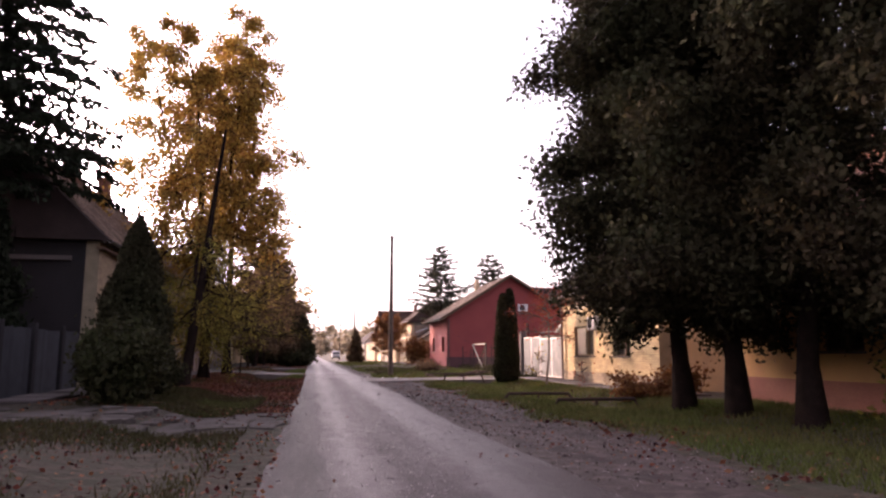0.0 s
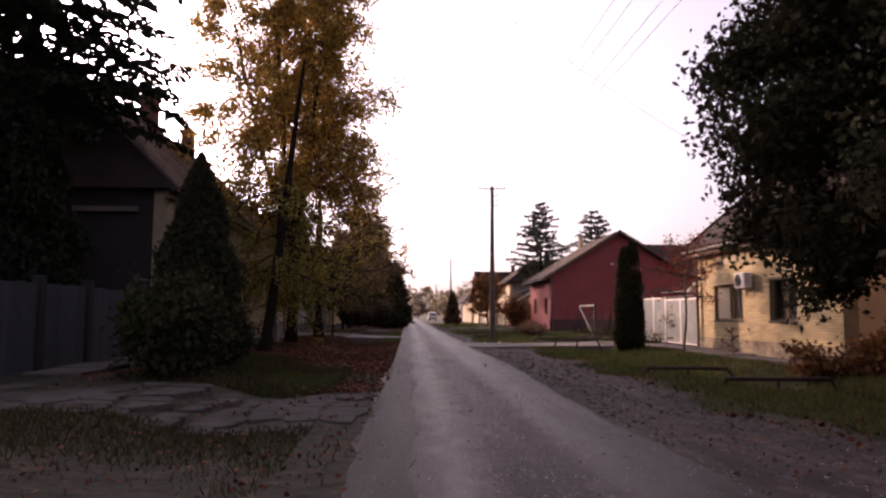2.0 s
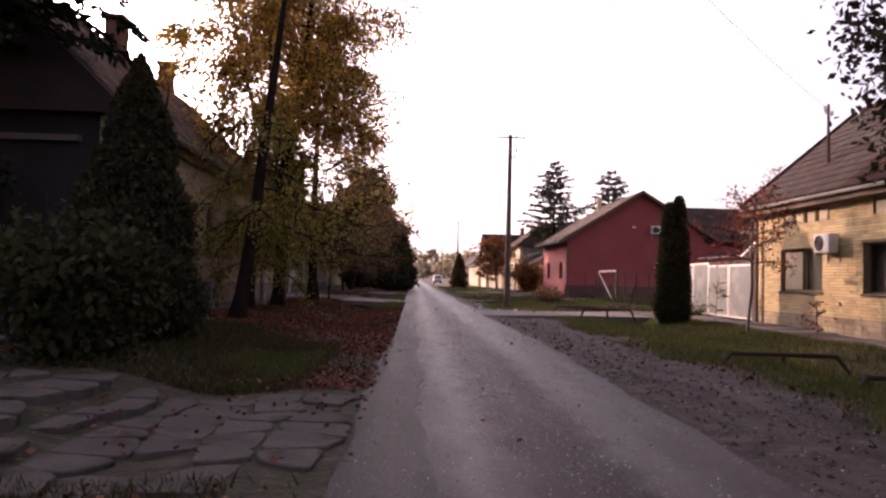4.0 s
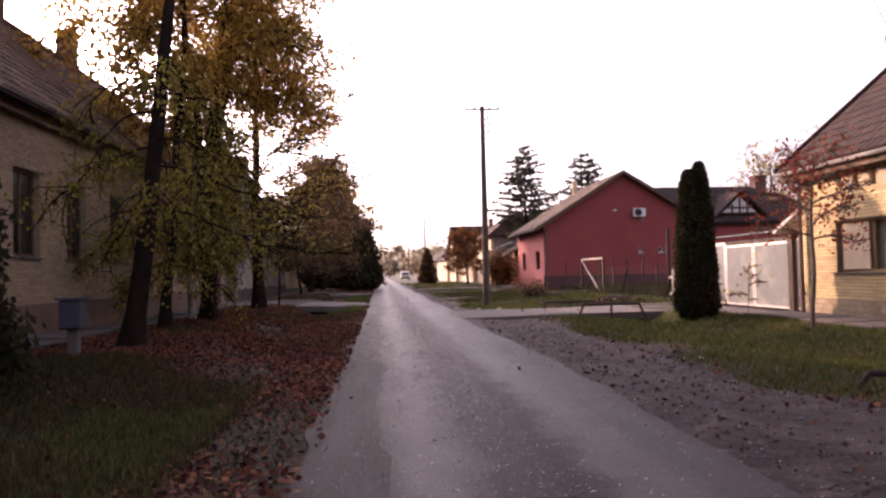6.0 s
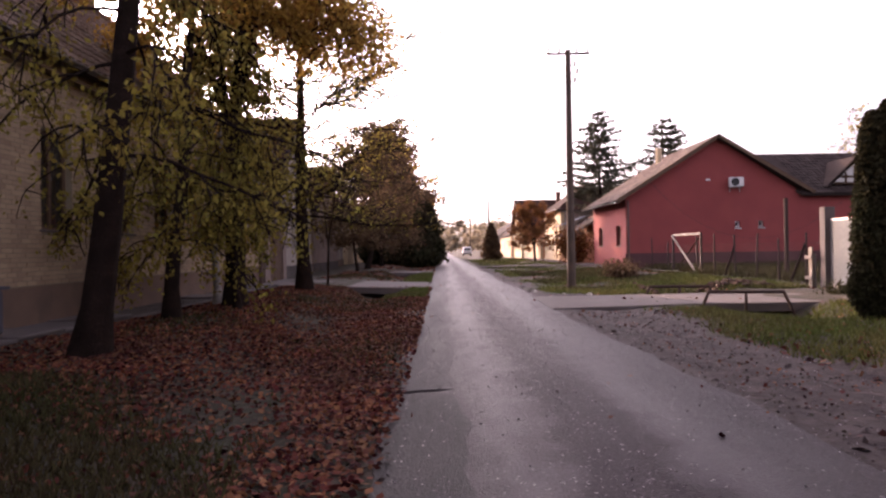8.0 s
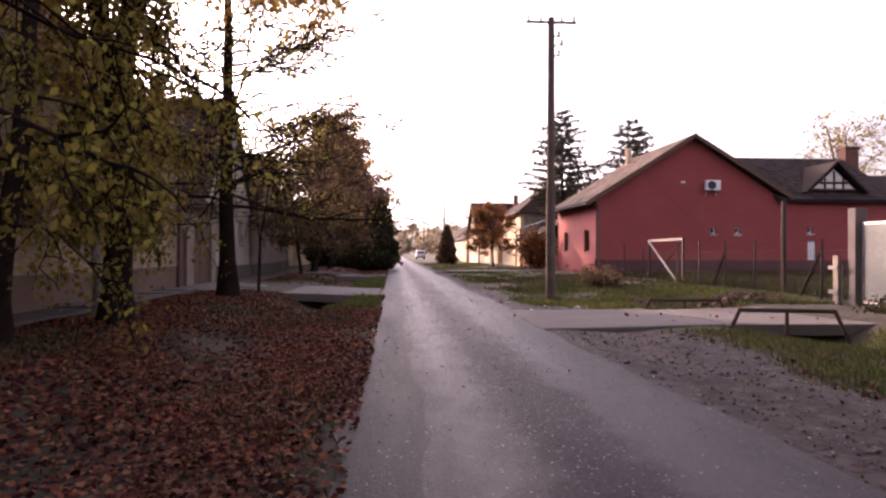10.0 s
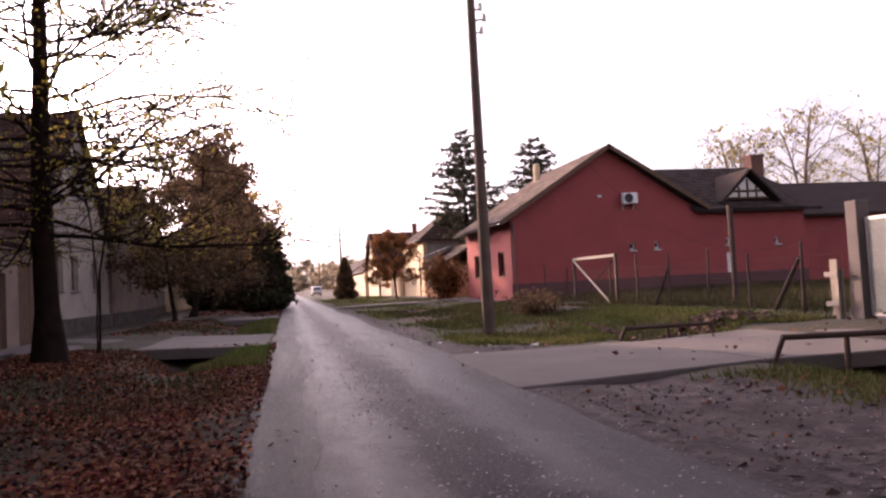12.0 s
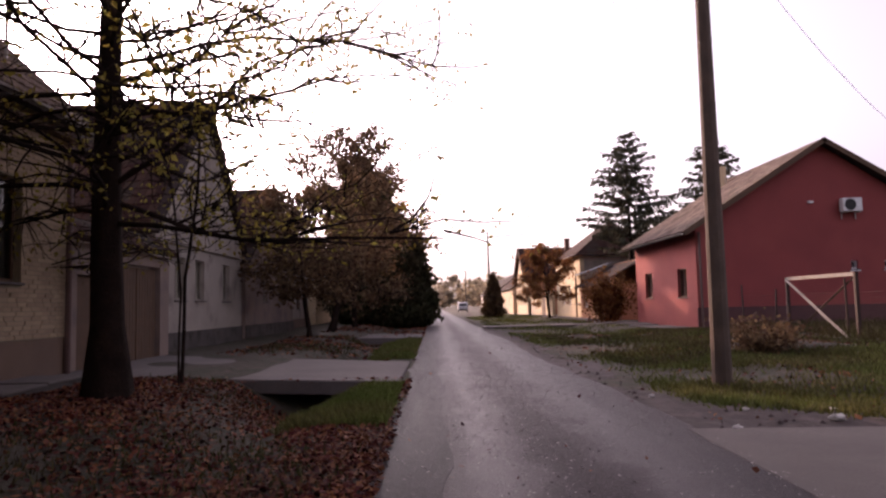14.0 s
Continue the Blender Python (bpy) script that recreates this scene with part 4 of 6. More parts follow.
def row_house(xf, side, y0, y1, zt, zr, depth, wall, roof, label, wins=(), socle=None, door=None, frame_mat=None, blind=None):
    """A house with its eaves to the street, farther off."""
    h = thing("house", label, "house", "houses")
    holes = [(a - y0, b - y0, 1.3, 2.7) for a, b in wins]
    if door:
        holes.append((door[0] - y0, door[1] - y0, 0.0, 2.3))
    if side > 0:
        part("wall", holed_wall((xf, y0), (0, 1, 0), y1 - y0, -0.2, zt, 0.35, holes), wall, h)
    else:
        part("wall", holed_wall((xf, y1), (0, -1, 0), y1 - y0, -0.2, zt, 0.35, [(y1 - y0 - b, y1 - y0 - a, c, d) for a, b, c, d in holes]), wall, h)
    back = xf - side * depth
    xm = (xf + back) / 2
    lo, hi = min(xf - side * 0.35, back), max(xf - side * 0.35, back)
    for y in (y0, y1 - 0.35):
        bm = bmesh.new()
        hexa(bm, [(lo, y, -0.2), (hi, y, -0.2), (hi, y + 0.35, -0.2), (lo, y + 0.35, -0.2), (lo, y, zt), (hi, y, zt), (hi, y + 0.35, zt), (lo, y + 0.35, zt)])
        w = [bm.verts.new(p) for p in ((lo, y, zt), (hi, y, zt), (xm, y, zr - 0.15), (lo, y + 0.35, zt), (hi, y + 0.35, zt), (xm, y + 0.35, zr - 0.15))]
        bm.faces.new((w[0], w[1], w[2]))
        bm.faces.new((w[5], w[4], w[3]))
        part("gable_wall", bm, wall, h)
    part("wall", box(min(back, back + side * 0.35), max(back, back + side * 0.35), y0 + 0.35, y1 - 0.35, -0.2, zt), wall, h)
    for xe, s in ((xf + side * 0.4, 1), (back - side * 0.4, -1)):
        q = [(xe, y0 - 0.3, zt - 0.1), (xe, y1 + 0.3, zt - 0.1), (xm, y1 + 0.3, zr), (xm, y0 - 0.3, zr)]
        if side * s < 0:
            q = [q[1], q[0], q[3], q[2]]
        part("roof", slab(q, 0.14), roof, h)
        if s == 1 and y0 < 80:
            run = math.hypot(xm - xe, zr - zt + 0.1)
            roof_tiles(h, (xe, y0 - 0.3, zt - 0.095), (0, 1, 0), np.array((xm - xe, 0, zr - zt + 0.1)) / run, y1 - y0 + 0.6, run, roof)
    gutter(h, xf + side * 0.46, y0 - 0.3, y1 + 0.3, zt - 0.1)
    for a, b in wins:
        window(h, xf, side, a, b, 1.3, 2.7, blind or SHUTTER, frame_mat or WOOD_B)
    if door:
        a, b = door
        p, q = sorted((xf - side * 0.2, xf - side * 0.14))
        part("door", box(p, q, a, b, 0.0, 2.3), WOOD_B, h)
    if socle:
        p, q = sorted((xf + side * 0.003, xf + side * 0.05))
        part("socle", box(p, q, y0, y1, -0.2, 0.7), socle, h)
    return h


row_house(-9.0, 1, 67.5, 77, 3.4, 6.6, 7, PALE, TILE_DARK, "low grey house with dark tiled roof behind trees", [(69, 70), (73, 74)], BROWN_RENDER)
row_house(-9.0, 1, 80, 110, 3.8, 7.8, 8, CREAM, TILE_DARK, "low rendered house behind the dark hedge", [(84, 85), (90, 91)])
row_house(-9.0, 1, 118, 150, 3.8, 7.8, 8, CREAM, TILE_RED, "far rendered house with red tiled roof", [(124, 125), (132, 133)])
# Added out of view to keep the low sun off the left foreground.
row_house(-12.5, 1, -14.0, 19.5, 3.6, 7.4, 8, DULL_RENDER, TILE_DARK, "unseen low rendered house added to shade the left foreground", [(-9, -8), (-5, -4), (2, 3)])
row_house(10.0, -1, 1.0, 14.6, 3.6, 6.8, 7, ORANGE, TILE_RED, "orange rendered house with pinkish socle behind the evergreens", [(5, 6.2), (10.6, 11.8)], PINK)


def street_gable(xf, depth, y0, y1, zt, zr, wall, side_wall, wins, label):
    """A house whose gable looks on the street and whose long roof slopes face up and down the road."""
    h = thing("house", label, "house", "houses")
    n, yr, back = y1 - y0, (y0 + y1) / 2, xf + depth
    holes = [(y1 - b, y1 - a, c, d) for a, b, c, d in wins]
    part("wall", holed_wall((xf, y1), (0, -1, 0), n, -0.2, zt, 0.35, holes, [(0, zt), (n, zt), (n / 2, zr - 0.1)]), wall, h)
    part("wall", box(xf + 0.35, back, y0, y0 + 0.35, -0.2, zt), side_wall, h)
    part("wall", box(xf + 0.35, back, y1 - 0.35, y1, -0.2, zt), side_wall, h)
    part("wall", box(back - 0.35, back, y0 + 0.35, y1 - 0.35, -0.2, zt), side_wall, h)
    for p, q, c, d in wins:
        window(h, xf, -1, p, q, c, d, CURTAIN, PVC)
    for ys, s in ((y0 - 0.4, 1), (y1 + 0.4, -1)):
        q = [(xf - 0.4, ys, zt - 0.15), (back + 0.3, ys, zt - 0.15), (back + 0.3, yr, zr), (xf - 0.4, yr, zr)]
        part("roof", slab(q if s > 0 else [q[1], q[0], q[3], q[2]], 0.14), TILE, h)
    run = math.hypot(yr - y0 + 0.4, zr - zt + 0.15)
    roof_tiles(h, (xf - 0.4, y0 - 0.4, zt - 0.145), (1, 0, 0), np.array((0, yr - y0 + 0.4, zr - zt + 0.15)) / run, depth + 0.7, run, TILE, tw=0.6, th=0.8)
    for ys in (y0 - 0.4, y1 + 0.4):
        part("bargeboard", beam((xf - 0.42, ys, zt - 0.15), (xf - 0.42, yr, zr + 0.02), 0.1, None, 4), WOOD_B, h)
    return h


def hipped_house(xf, depth, y0, y1, zt, zr, label):
    """A tall house under a hipped roof, with a band of windows towards the street."""
    h = thing("house", label, "house", "houses")
    wins = [(y0 + 1.4, y0 + 2.6, 1.2, 2.7), (y0 + 4.2, y0 + 5.4, 1.2, 2.7), (y0 + 7.4, y0 + 8.6, 1.2, 2.7)]
    back, n = xf + depth, y1 - y0
    part("wall", holed_wall((xf, y1), (0, -1, 0), n, -0.2, zt, 0.35, [(y1 - b, y1 - a, c, d) for a, b, c, d in wins]), CREAM, h)
    # The side turned from the sun is greyer: its shade is in the colour.
    part("wall", box(xf + 0.35, back, y0, y0 + 0.35, -0.2, zt), PALE, h, "plastered side wall greyed for its shade")
    part("wall", box(xf + 0.35, back, y1 - 0.35, y1, -0.2, zt), PALE, h)
    part("wall", box(back - 0.35, back, y0 + 0.35, y1 - 0.35, -0.2, zt), PALE, h)
    part("eaves_band", box(xf - 0.06, back + 0.06, y0 - 0.06, y0 - 0.004, zt - 0.28, zt - 0.1), PLASTER_W, h)
    for p, q, c, d in wins:
        window(h, xf, -1, p, q, c, d, CURTAIN, PVC)
    x0, x1, ya, yb, ze, xm = xf - 0.5, back + 0.5, y0 - 0.5, y1 + 0.5, zt - 0.1, (xf + back) / 2
    a, b = (xm, y0 + depth * 0.45, zr), (xm, y1 - depth * 0.45, zr)
    part("roof", slab([(x0, yb, ze), (x0, ya, ze), a, b], 0.12), TILE, h)
    part("roof", slab([(x1, ya, ze), (x1, yb, ze), b, a], 0.12), TILE, h)
    part("roof", slab([(x0, ya, ze), (x1, ya, ze), (xm + 0.01, a[1], zr), (xm - 0.01, a[1], zr)], 0.12), TILE, h)
    part("roof", slab([(x1, yb, ze), (x0, yb, ze), (xm - 0.01, b[1], zr), (xm + 0.01, b[1], zr)], 0.12), TILE, h)
    run = math.hypot(a[1] - ya, zr - ze)
    roof_tiles(h, (xm - 1.6, ya, ze + 0.01), (1, 0, 0), np.array((0, a[1] - ya, zr - ze)) / run, 3.2, run * 0.66, TILE, tw=0.5, th=0.7)
    gutter(h, xf - 0.56, ya, yb, ze)
    return h


def low_annex(xf, y0, y1):
    """A low brick-red outbuilding under a dark sheet roof that falls to the street."""
    h = thing("annex", "low brick-red outbuilding with dark sloping roof and pale window", "outbuilding", "houses")
    part("wall", holed_wall((xf, y1), (0, -1, 0), y1 - y0, -0.2, 2.5, 0.3, [(1.1, 2.5, 1.0, 2.1)]), RUST_RENDER, h)
    part("wall", box(xf + 0.3, 13.6, y0, y0 + 0.3, -0.2, 2.5), RUST_RENDER, h)
    window(h, xf, -1, y1 - 2.5, y1 - 1.1, 1.0, 2.1, CURTAIN, PVC)
    part("roof", slab([(xf - 0.5, y1 + 0.2, 2.5), (xf - 0.5, y0 - 0.2, 2.5), (13.7, y0 - 0.2, 4.3), (13.7, y1 + 0.2, 4.3)], 0.1), TILE_DARK, h)
    part("back_wall", box(13.4, 13.7, y0, y1, -0.2, 4.15), RUST_RENDER, h)
    part("canopy", slab([(xf - 0.3, y1 + 0.9, 3.5), (xf - 0.3, y1 - 1.6, 3.5), (13.2, y1 - 1.6, 4.35), (13.2, y1 + 0.9, 4.35)], 0.06), ROOF_GREY, h, "blue-grey sheet canopy")
    for yy in (y1 + 0.7, y1 - 1.4):
        part("post", beam((xf - 0.2, yy, -0.1 if yy > y1 else 2.5), (xf - 0.2, yy, 3.55), 0.06), WOOD_B, h)


h_far = street_gable(11.0, 8.0, 115.5, 126.7, 4.4, 8.6, CREAM, RUST_RENDER, [(117.5, 118.7, 1.2, 2.7), (120.2, 121.4, 1.2, 2.7), (123.4, 124.6, 1.2, 2.7)], "tall cream house with brown tiled roof, its gable to the street")
chimney(h_far, 16.8, 119.5, 7.4, 9.6, 0.6)
h_mid = hipped_house(11.6, 7.0, 86.6, 98.0, 5.3, 8.3, "cream house with brown hipped roof, side wall greyed for shade")
low_annex(11.0, 75.8, 83.8)
gw = thing("garden_wall", "cream rendered garden wall with brown gate and coping", "wall")
part("wall", holed_wall((11.2, 115.3), (0, -1, 0), 16.9, -0.2, 2.5, 0.25, [(9.5, 12.5, -0.2, 2.2)]), CREAM, gw)
part("coping", box(11.1, 11.55, 98.4, 115.3, 2.503, 2.6), TILE, gw)
for k_ in range(12):
    part("gate_board", box(11.28, 11.33, 102.82 + k_ * 0.247, 103.05 + k_ * 0.247, 0.05, 2.15), WOOD_B, gw)
row_house(10.8, -1, 130, 150, 3.6, 7.4, 9, CREAM, TILE, "far pale house with red tiled roof", [(134, 135), (141, 142)])
row_house(10.8, -1, 156, 200, 3.6, 7.2, 9, PALE, TILE_DARK, "far grey house with dark tiled roof", [(160, 161), (170, 171)])


def right_yellow_house():
    """The yellow stone-clad bungalow with shuttered windows and a mast on its tiled roof."""
    h = thing("house", "yellow brick-clad bungalow with dark tiled roof, sunlit", "house", "houses")
    y0, y1, xf, zt = 18.9, 27.35, 10.0, 3.55
    wins = [(24.0, 26.05, 1.16, 2.3), (20.9, 22.35, 1.16, 2.35)]
    vents = [(24.1 + i * 0.55, 24.24 + i * 0.55, 3.0, 3.3) for i in range(4)] + [(21.3 + i * 0.55, 21.44 + i * 0.55, 3.0, 3.3) for i in range(2)]
    allh = wins + vents
    part("wall", holed_wall((xf, y1), (0, -1, 0), y1 - y0, -0.2, zt, 0.38, [(y1 - b, y1 - a, c, d) for a, b, c, d in allh]), MORTAR, h)
    xr, zr, xb = 13.3, 6.7, 16.6
    for y in (y0, y1 - 0.35):
        bm = box(xf + 0.38, xb, y, y + 0.35, -0.2, zt)
        w = [bm.verts.new(p) for p in ((xf, y, zt), (xb, y, zt), (xr, y, zr - 0.1), (xf, y + 0.35, zt), (xb, y + 0.35, zt), (xr, y + 0.35, zr - 0.1))]
        bm.faces.new((w[0], w[1], w[2]))
        bm.faces.new((w[5], w[4], w[3]))
        part("gable_wall", bm, CREAM, h)
    part("wall", box(xb - 0.35, xb, y0 + 0.35, y1 - 0.35, -0.2, zt), CREAM, h)
    window(h, xf, -1, *wins[0], CURTAIN, OCHRE_WOOD, 1, recess=0.14)
    window(h, xf, -1, *wins[1], SHUTTER, WOOD_B, 1, recess=0.14)
    for a, b, c, d in vents:
        part("vent", box(xf + 0.12, xf + 0.16, a, b, c, d), SHUTTER, h)
    for a in (23.72, 24.27, 24.82, 25.37, 20.92, 21.47):
        part("vent_panel", box(xf - 0.045, xf - 0.002, a, a + 0.36, 2.99, 3.31), CURTAIN, h, "pale plaster panel between slots", 0.008)
    ya, yb = y0 - 0.25, y1 + 0.35
    xe, ze = 9.62, 3.62
    part("roof", slab([(xe, yb, ze), (xe, ya, ze), (xr, ya, zr), (xr, yb, zr)], 0.14), TILE_DARK, h)
    part("roof", slab([(17.0, ya, ze), (17.0, yb, ze), (xr, yb, zr), (xr, ya, zr)], 0.14), TILE_DARK, h)
    run = math.hypot(xr - xe, zr - ze)
    roof_tiles(h, (xe, ya, ze + 0.005), (0, 1, 0), np.array((xr - xe, 0, zr - ze)) / run, yb - ya, run, TILE, TILE_ONE, (22.5, 27.7))
    bm = bmesh.new()
    for i in range(int((yb - ya) / 0.4)):
        beam((xr, ya + i * 0.4, zr + 0.03), (xr, ya + 0.43 + i * 0.4, zr + 0.05), 0.12, bm, 8)
    part("ridge_tiles", bm, TILE, h)
    gutter(h, xe - 0.05, ya, yb, ze - 0.03, PLASTER_W)
    for i in range(10):
        part("gutter_bracket", box(xe - 0.14, xe + 0.03, ya + 0.3 + i * 0.9, ya + 0.33 + i * 0.9, ze - 0.125, ze - 0.108), RUSTY, h)
    part("fascia", box(xe + 0.04, xe + 0.075, ya, yb, ze - 0.24, ze - 0.02), WOOD_B, h)
    nrm = Vector((-(zr - ze), 0, xr - xe)).normalized()
    for yv in (yb - 0.02, ya - 0.06):
        k_ = [Vector((xe, yv, ze)) + nrm * 0.02, Vector((xr, yv, zr)) + nrm * 0.02]
        vb = bmesh.new()
        hexa(vb, [k_[0], k_[0] + Vector((0, 0.09, 0)), k_[1] + Vector((0, 0.09, 0)), k_[1], k_[0] + nrm * 0.1, k_[0] + nrm * 0.1 + Vector((0, 0.09, 0)), k_[1] + nrm * 0.1 + Vector((0, 0.09, 0)), k_[1] + nrm * 0.1])
        bmesh.ops.recalc_face_normals(vb, faces=vb.faces[:])
        part("verge", vb, TILE, h)
    part("soffit", box(xe + 0.1, xf - 0.03, ya, yb, ze - 0.26, ze - 0.2), WOOD_B, h)
    part("downpipe", beam((xf - 0.12, y1 - 0.12, 0.2), (xf - 0.12, y1 - 0.12, 3.45), 0.05), DOWNPIPE, h)
    mast = part("roof_mast", beam((10.8, 25.1, 4.5), (10.8, 25.1, 6.3), 0.045, None, 8, 0.035), RUSTY, h)
    for k, z_ in ((0.17, 6.2), (-0.15, 5.98), (0.14, 6.1)):
        a_ = part("mast_arm", beam((10.8, 25.1, z_ - 0.05), (10.8, 25.1 + k, z_ - 0.02), 0.015), RUSTY, mast)
        part("insulator", beam((10.8, 25.1 + k, z_ - 0.03), (10.8, 25.1 + k, z_ + 0.08), 0.045), PVC, a_)
    part("roller_shutter", box(xf + 0.085, xf + 0.115, 25.08, 25.98, 1.22, 2.24), CURTAIN, h, "pale lowered roller shutter")
    bricks(h, xf, -1, y0, y1, 0.56, 3.4, allh, 0.36, 0.074, BRICK_Y, BRICK_YJ, (24.6, 27.3))
    bricks(h, xf, -1, y0, y1, -0.05, 0.55, [], 0.3, 0.12, STONE, STONE, (0, 0), 0.015, "stone_cladding")


right_yellow_house()
air_conditioner(9.98, 23.5, 2.15, "-x")


def steel_gate():
    """A galvanised sheet gate with posts and a small lean-to roof over its wicket."""
    h = thing("steel_gate", "galvanised sheet steel gate between concrete posts", "gate")
    x = 10.7

    def leaf(name, ya, yb, z1):
        f = bmesh.new()
        for a, b, c, d in ((ya, yb, 0.16, 0.22), (ya, yb, z1 - 0.06, z1), (ya, ya + 0.06, 0.22, z1 - 0.06), (yb - 0.06, yb, 0.22, z1 - 0.06)):
            box(x - 0.025, x + 0.025, a, b, c, d, f)
        o = part(name, f, GUTTER, h)
        n = int((yb - ya - 0.12) / 0.2)
        w = (yb - ya - 0.12) / n
        for i in range(n):
            a = ya + 0.06 + i * w
            bm = bmesh.new()
            hexa(bm, [(x - 0.012, a, 0.22), (x + 0.01, a, 0.22), (x + 0.01, a + w - 0.004, 0.22), (x - 0.022, a + w - 0.004, 0.22),
                      (x - 0.012, a, z1 - 0.06), (x + 0.01, a, z1 - 0.06), (x + 0.01, a + w - 0.004, z1 - 0.06), (x - 0.022, a + w - 0.004, z1 - 0.06)])
            part("sheet", bm, STEEL, o)

    leaf("wicket", 27.75, 28.75, 2.05)
    leaf("gate_leaf", 29.05, 30.9, 2.0)
    leaf("gate_leaf", 30.95, 32.6, 2.0)
    leaf("gate_leaf", 32.65, 34.1, 2.1)
    leaf("gate_leaf", 34.15, 35.5, 2.1)
    for y, w, z, m in ((28.9, 0.22, 2.2, WOOD_B), (27.58, 0.2, 2.3, WOOD_B), (35.7, 0.3, 2.45, CONCRETE)):
        part("post", box(x - w / 2, x + w / 2, y - w / 2, y + w / 2, -0.1, z), m, h, "", 0.015)
    part("lean_to_roof", slab([(x - 0.5, 27.5, 2.9), (x - 0.5, 29.0, 2.25), (x + 0.9, 29.0, 2.25), (x + 0.9, 27.5, 2.9)][::-1], 0.07), PLASTER_W, h)


steel_gate()
shed = thing("shed", "low shed with ribbed sheet roof behind the gate", "shed")
part("wall", box(11.6, 15.5, 30.0, 35.2, -0.1, 2.2), OLD_CONCRETE, shed)
for i in range(20):
    part("roof_sheet", slab([(11.4, 30.0 + i * 0.27, 2.35), (15.7, 30.0 + i * 0.27, 2.75), (15.7, 30.26 + i * 0.27, 2.78), (11.4, 30.26 + i * 0.27, 2.38)], 0.02), STEEL, shed)


def plank_stack():
    ob = thing("planks", "weathered wooden planks leaning at the gate post", "planks")
    for i, (w, z) in enumerate(((0.2, 1.3), (0.16, 1.1))):
        part("plank", box(10.4 + i * 0.06, 10.44 + i * 0.06, 36.0 - 0.05 * i, 36.0 + w, -0.05, z), WOOD_G, ob)
    for z in (0.35, 0.95):
        part("batten", box(10.34, 10.39, 35.95, 36.3, z, z + 0.1), PALE_WOOD, ob)


plank_stack()


def red_house():
    """The red rendered house: gable, wing with dormer, small vents, socle."""
    h = thing("house", "dark red rendered house with gable, dormer wing and dark socle", "house", "houses")
    yg, xf, xb, zt, xr, zr = 58.8, 10.9, 22.1, 4.35, 16.5, 8.14
    ye = 68.0
    wins = [(60.1, 61.25, 1.45, 2.75), (65.1, 66.3, 1.45, 2.75)]
    part("wall", holed_wall((xf, ye), (0, -1, 0), ye - yg - 0.38, -0.2, zt, 0.38, [(ye - b, ye - a, c, d) for a, b, c, d in wins]), RED, h)
    vents = [(17.6, 17.9, 2.5, 2.85), (19.05, 19.35, 2.5, 2.85), (23.4, 23.7, 2.55, 2.9), (26.5, 26.8, 2.5, 2.85)]
    part("gable_wall", holed_wall((xf, yg), (1, 0, 0), 28.5 - xf, -0.2, zt, 0.38, [(a - xf, b - xf, c, d) for a, b, c, d in vents] + [(23.4 - xf, 23.9 - xf, 1.0, 2.1)], [(0, zt), (xb - xf, zt), (xr - xf, zr - 0.15)]), RED, h)
    part("wall", box(xf + 0.38, 28.5, ye - 0.38, ye, -0.2, zt), RED, h)
    part("wall", box(28.12, 28.5, yg + 0.38, ye - 0.38, -0.2, zt), RED, h)
    part("socle", box(xf - 0.05, 28.55, yg - 0.05, yg - 0.004, -0.2, 0.98), RED_SOCLE, h)
    for a, b, c, d in wins:
        window(h, xf, -1, a, b, c, d, SHUTTER, WOOD_B)
    for a, b, c, d in vents:
        window(h, yg, -1, a, b, c, d, SHUTTER, PVC, 0, axis="y")
        part("vent_hood", box(a - 0.06, b + 0.06, yg - 0.1, yg - 0.004, c - 0.1, c - 0.055), PVC, h)
    part("vent_hood", box(15.85, 16.08, yg - 0.1, yg - 0.004, 5.38, 5.48), PVC, h)
    part("door", box(23.4, 23.9, yg + 0.1, yg + 0.15, 1.0, 2.1), PVC, h)
    y0 = yg - 0.5
    xl, xrr = xf - 0.7, xb + 0.25
    zl = zt - 0.15
    part("roof", slab([(xl, ye + 0.4, zl), (xl, y0, zl), (xr, y0, zr), (xr, ye + 0.4, zr)], 0.16), TILE_DARK, h)
    part("roof", slab([(xrr, y0, zt + 0.25), (xrr, ye + 0.4, zt + 0.25), (xr, ye + 0.4, zr), (xr, y0, zr)], 0.16), TILE_DARK, h)
    run = math.hypot(xr - xl, zr - zl)
    # The sunward slope gets the tiles with sunlight painted into their tone.
    roof_tiles(h, (xl, y0, zl + 0.005), (0, 1, 0), np.array((xr - xl, 0, zr - zl)) / run, ye - y0 + 0.4, run, TILE_SUN_PALE, tw=0.3, th=0.4)
    part("bargeboard", slab([(xl, y0 - 0.03, zl + 0.03), (xr, y0 - 0.03, zr + 0.04), (xr, y0 - 0.004, zr + 0.04), (xl, y0 - 0.004, zl + 0.03)], 0.22), WOOD_B, h)
    part("bargeboard", slab([(xr, y0 - 0.03, zr + 0.035), (xrr, y0 - 0.03, zt + 0.28), (xrr, y0 - 0.004, zt + 0.28), (xr, y0 - 0.004, zr + 0.035)], 0.22), WOOD_B, h)
    # wing
    zw, yr2, zr2 = 4.45, 63.2, 7.5
    part("wing_roof", slab([(21.6, y0, zw), (29.4, y0, zw), (28.2, yr2, zr2), (19.0, yr2, zr2)], 0.16), TILE_DARK, h)
    part("wing_roof", slab([(29.4, ye + 0.4, zw), (19, ye + 0.4, zw), (19, yr2, zr2), (28.2, yr2, zr2)], 0.16), TILE_DARK, h)
    part("wing_roof", slab([(29.4, y0, zw), (29.4, ye + 0.4, zw), (28.21, yr2, zr2), (28.2, yr2 - 0.01, zr2)], 0.1), TILE_DARK, h)
    run = math.hypot(yr2 - y0, zr2 - zw)
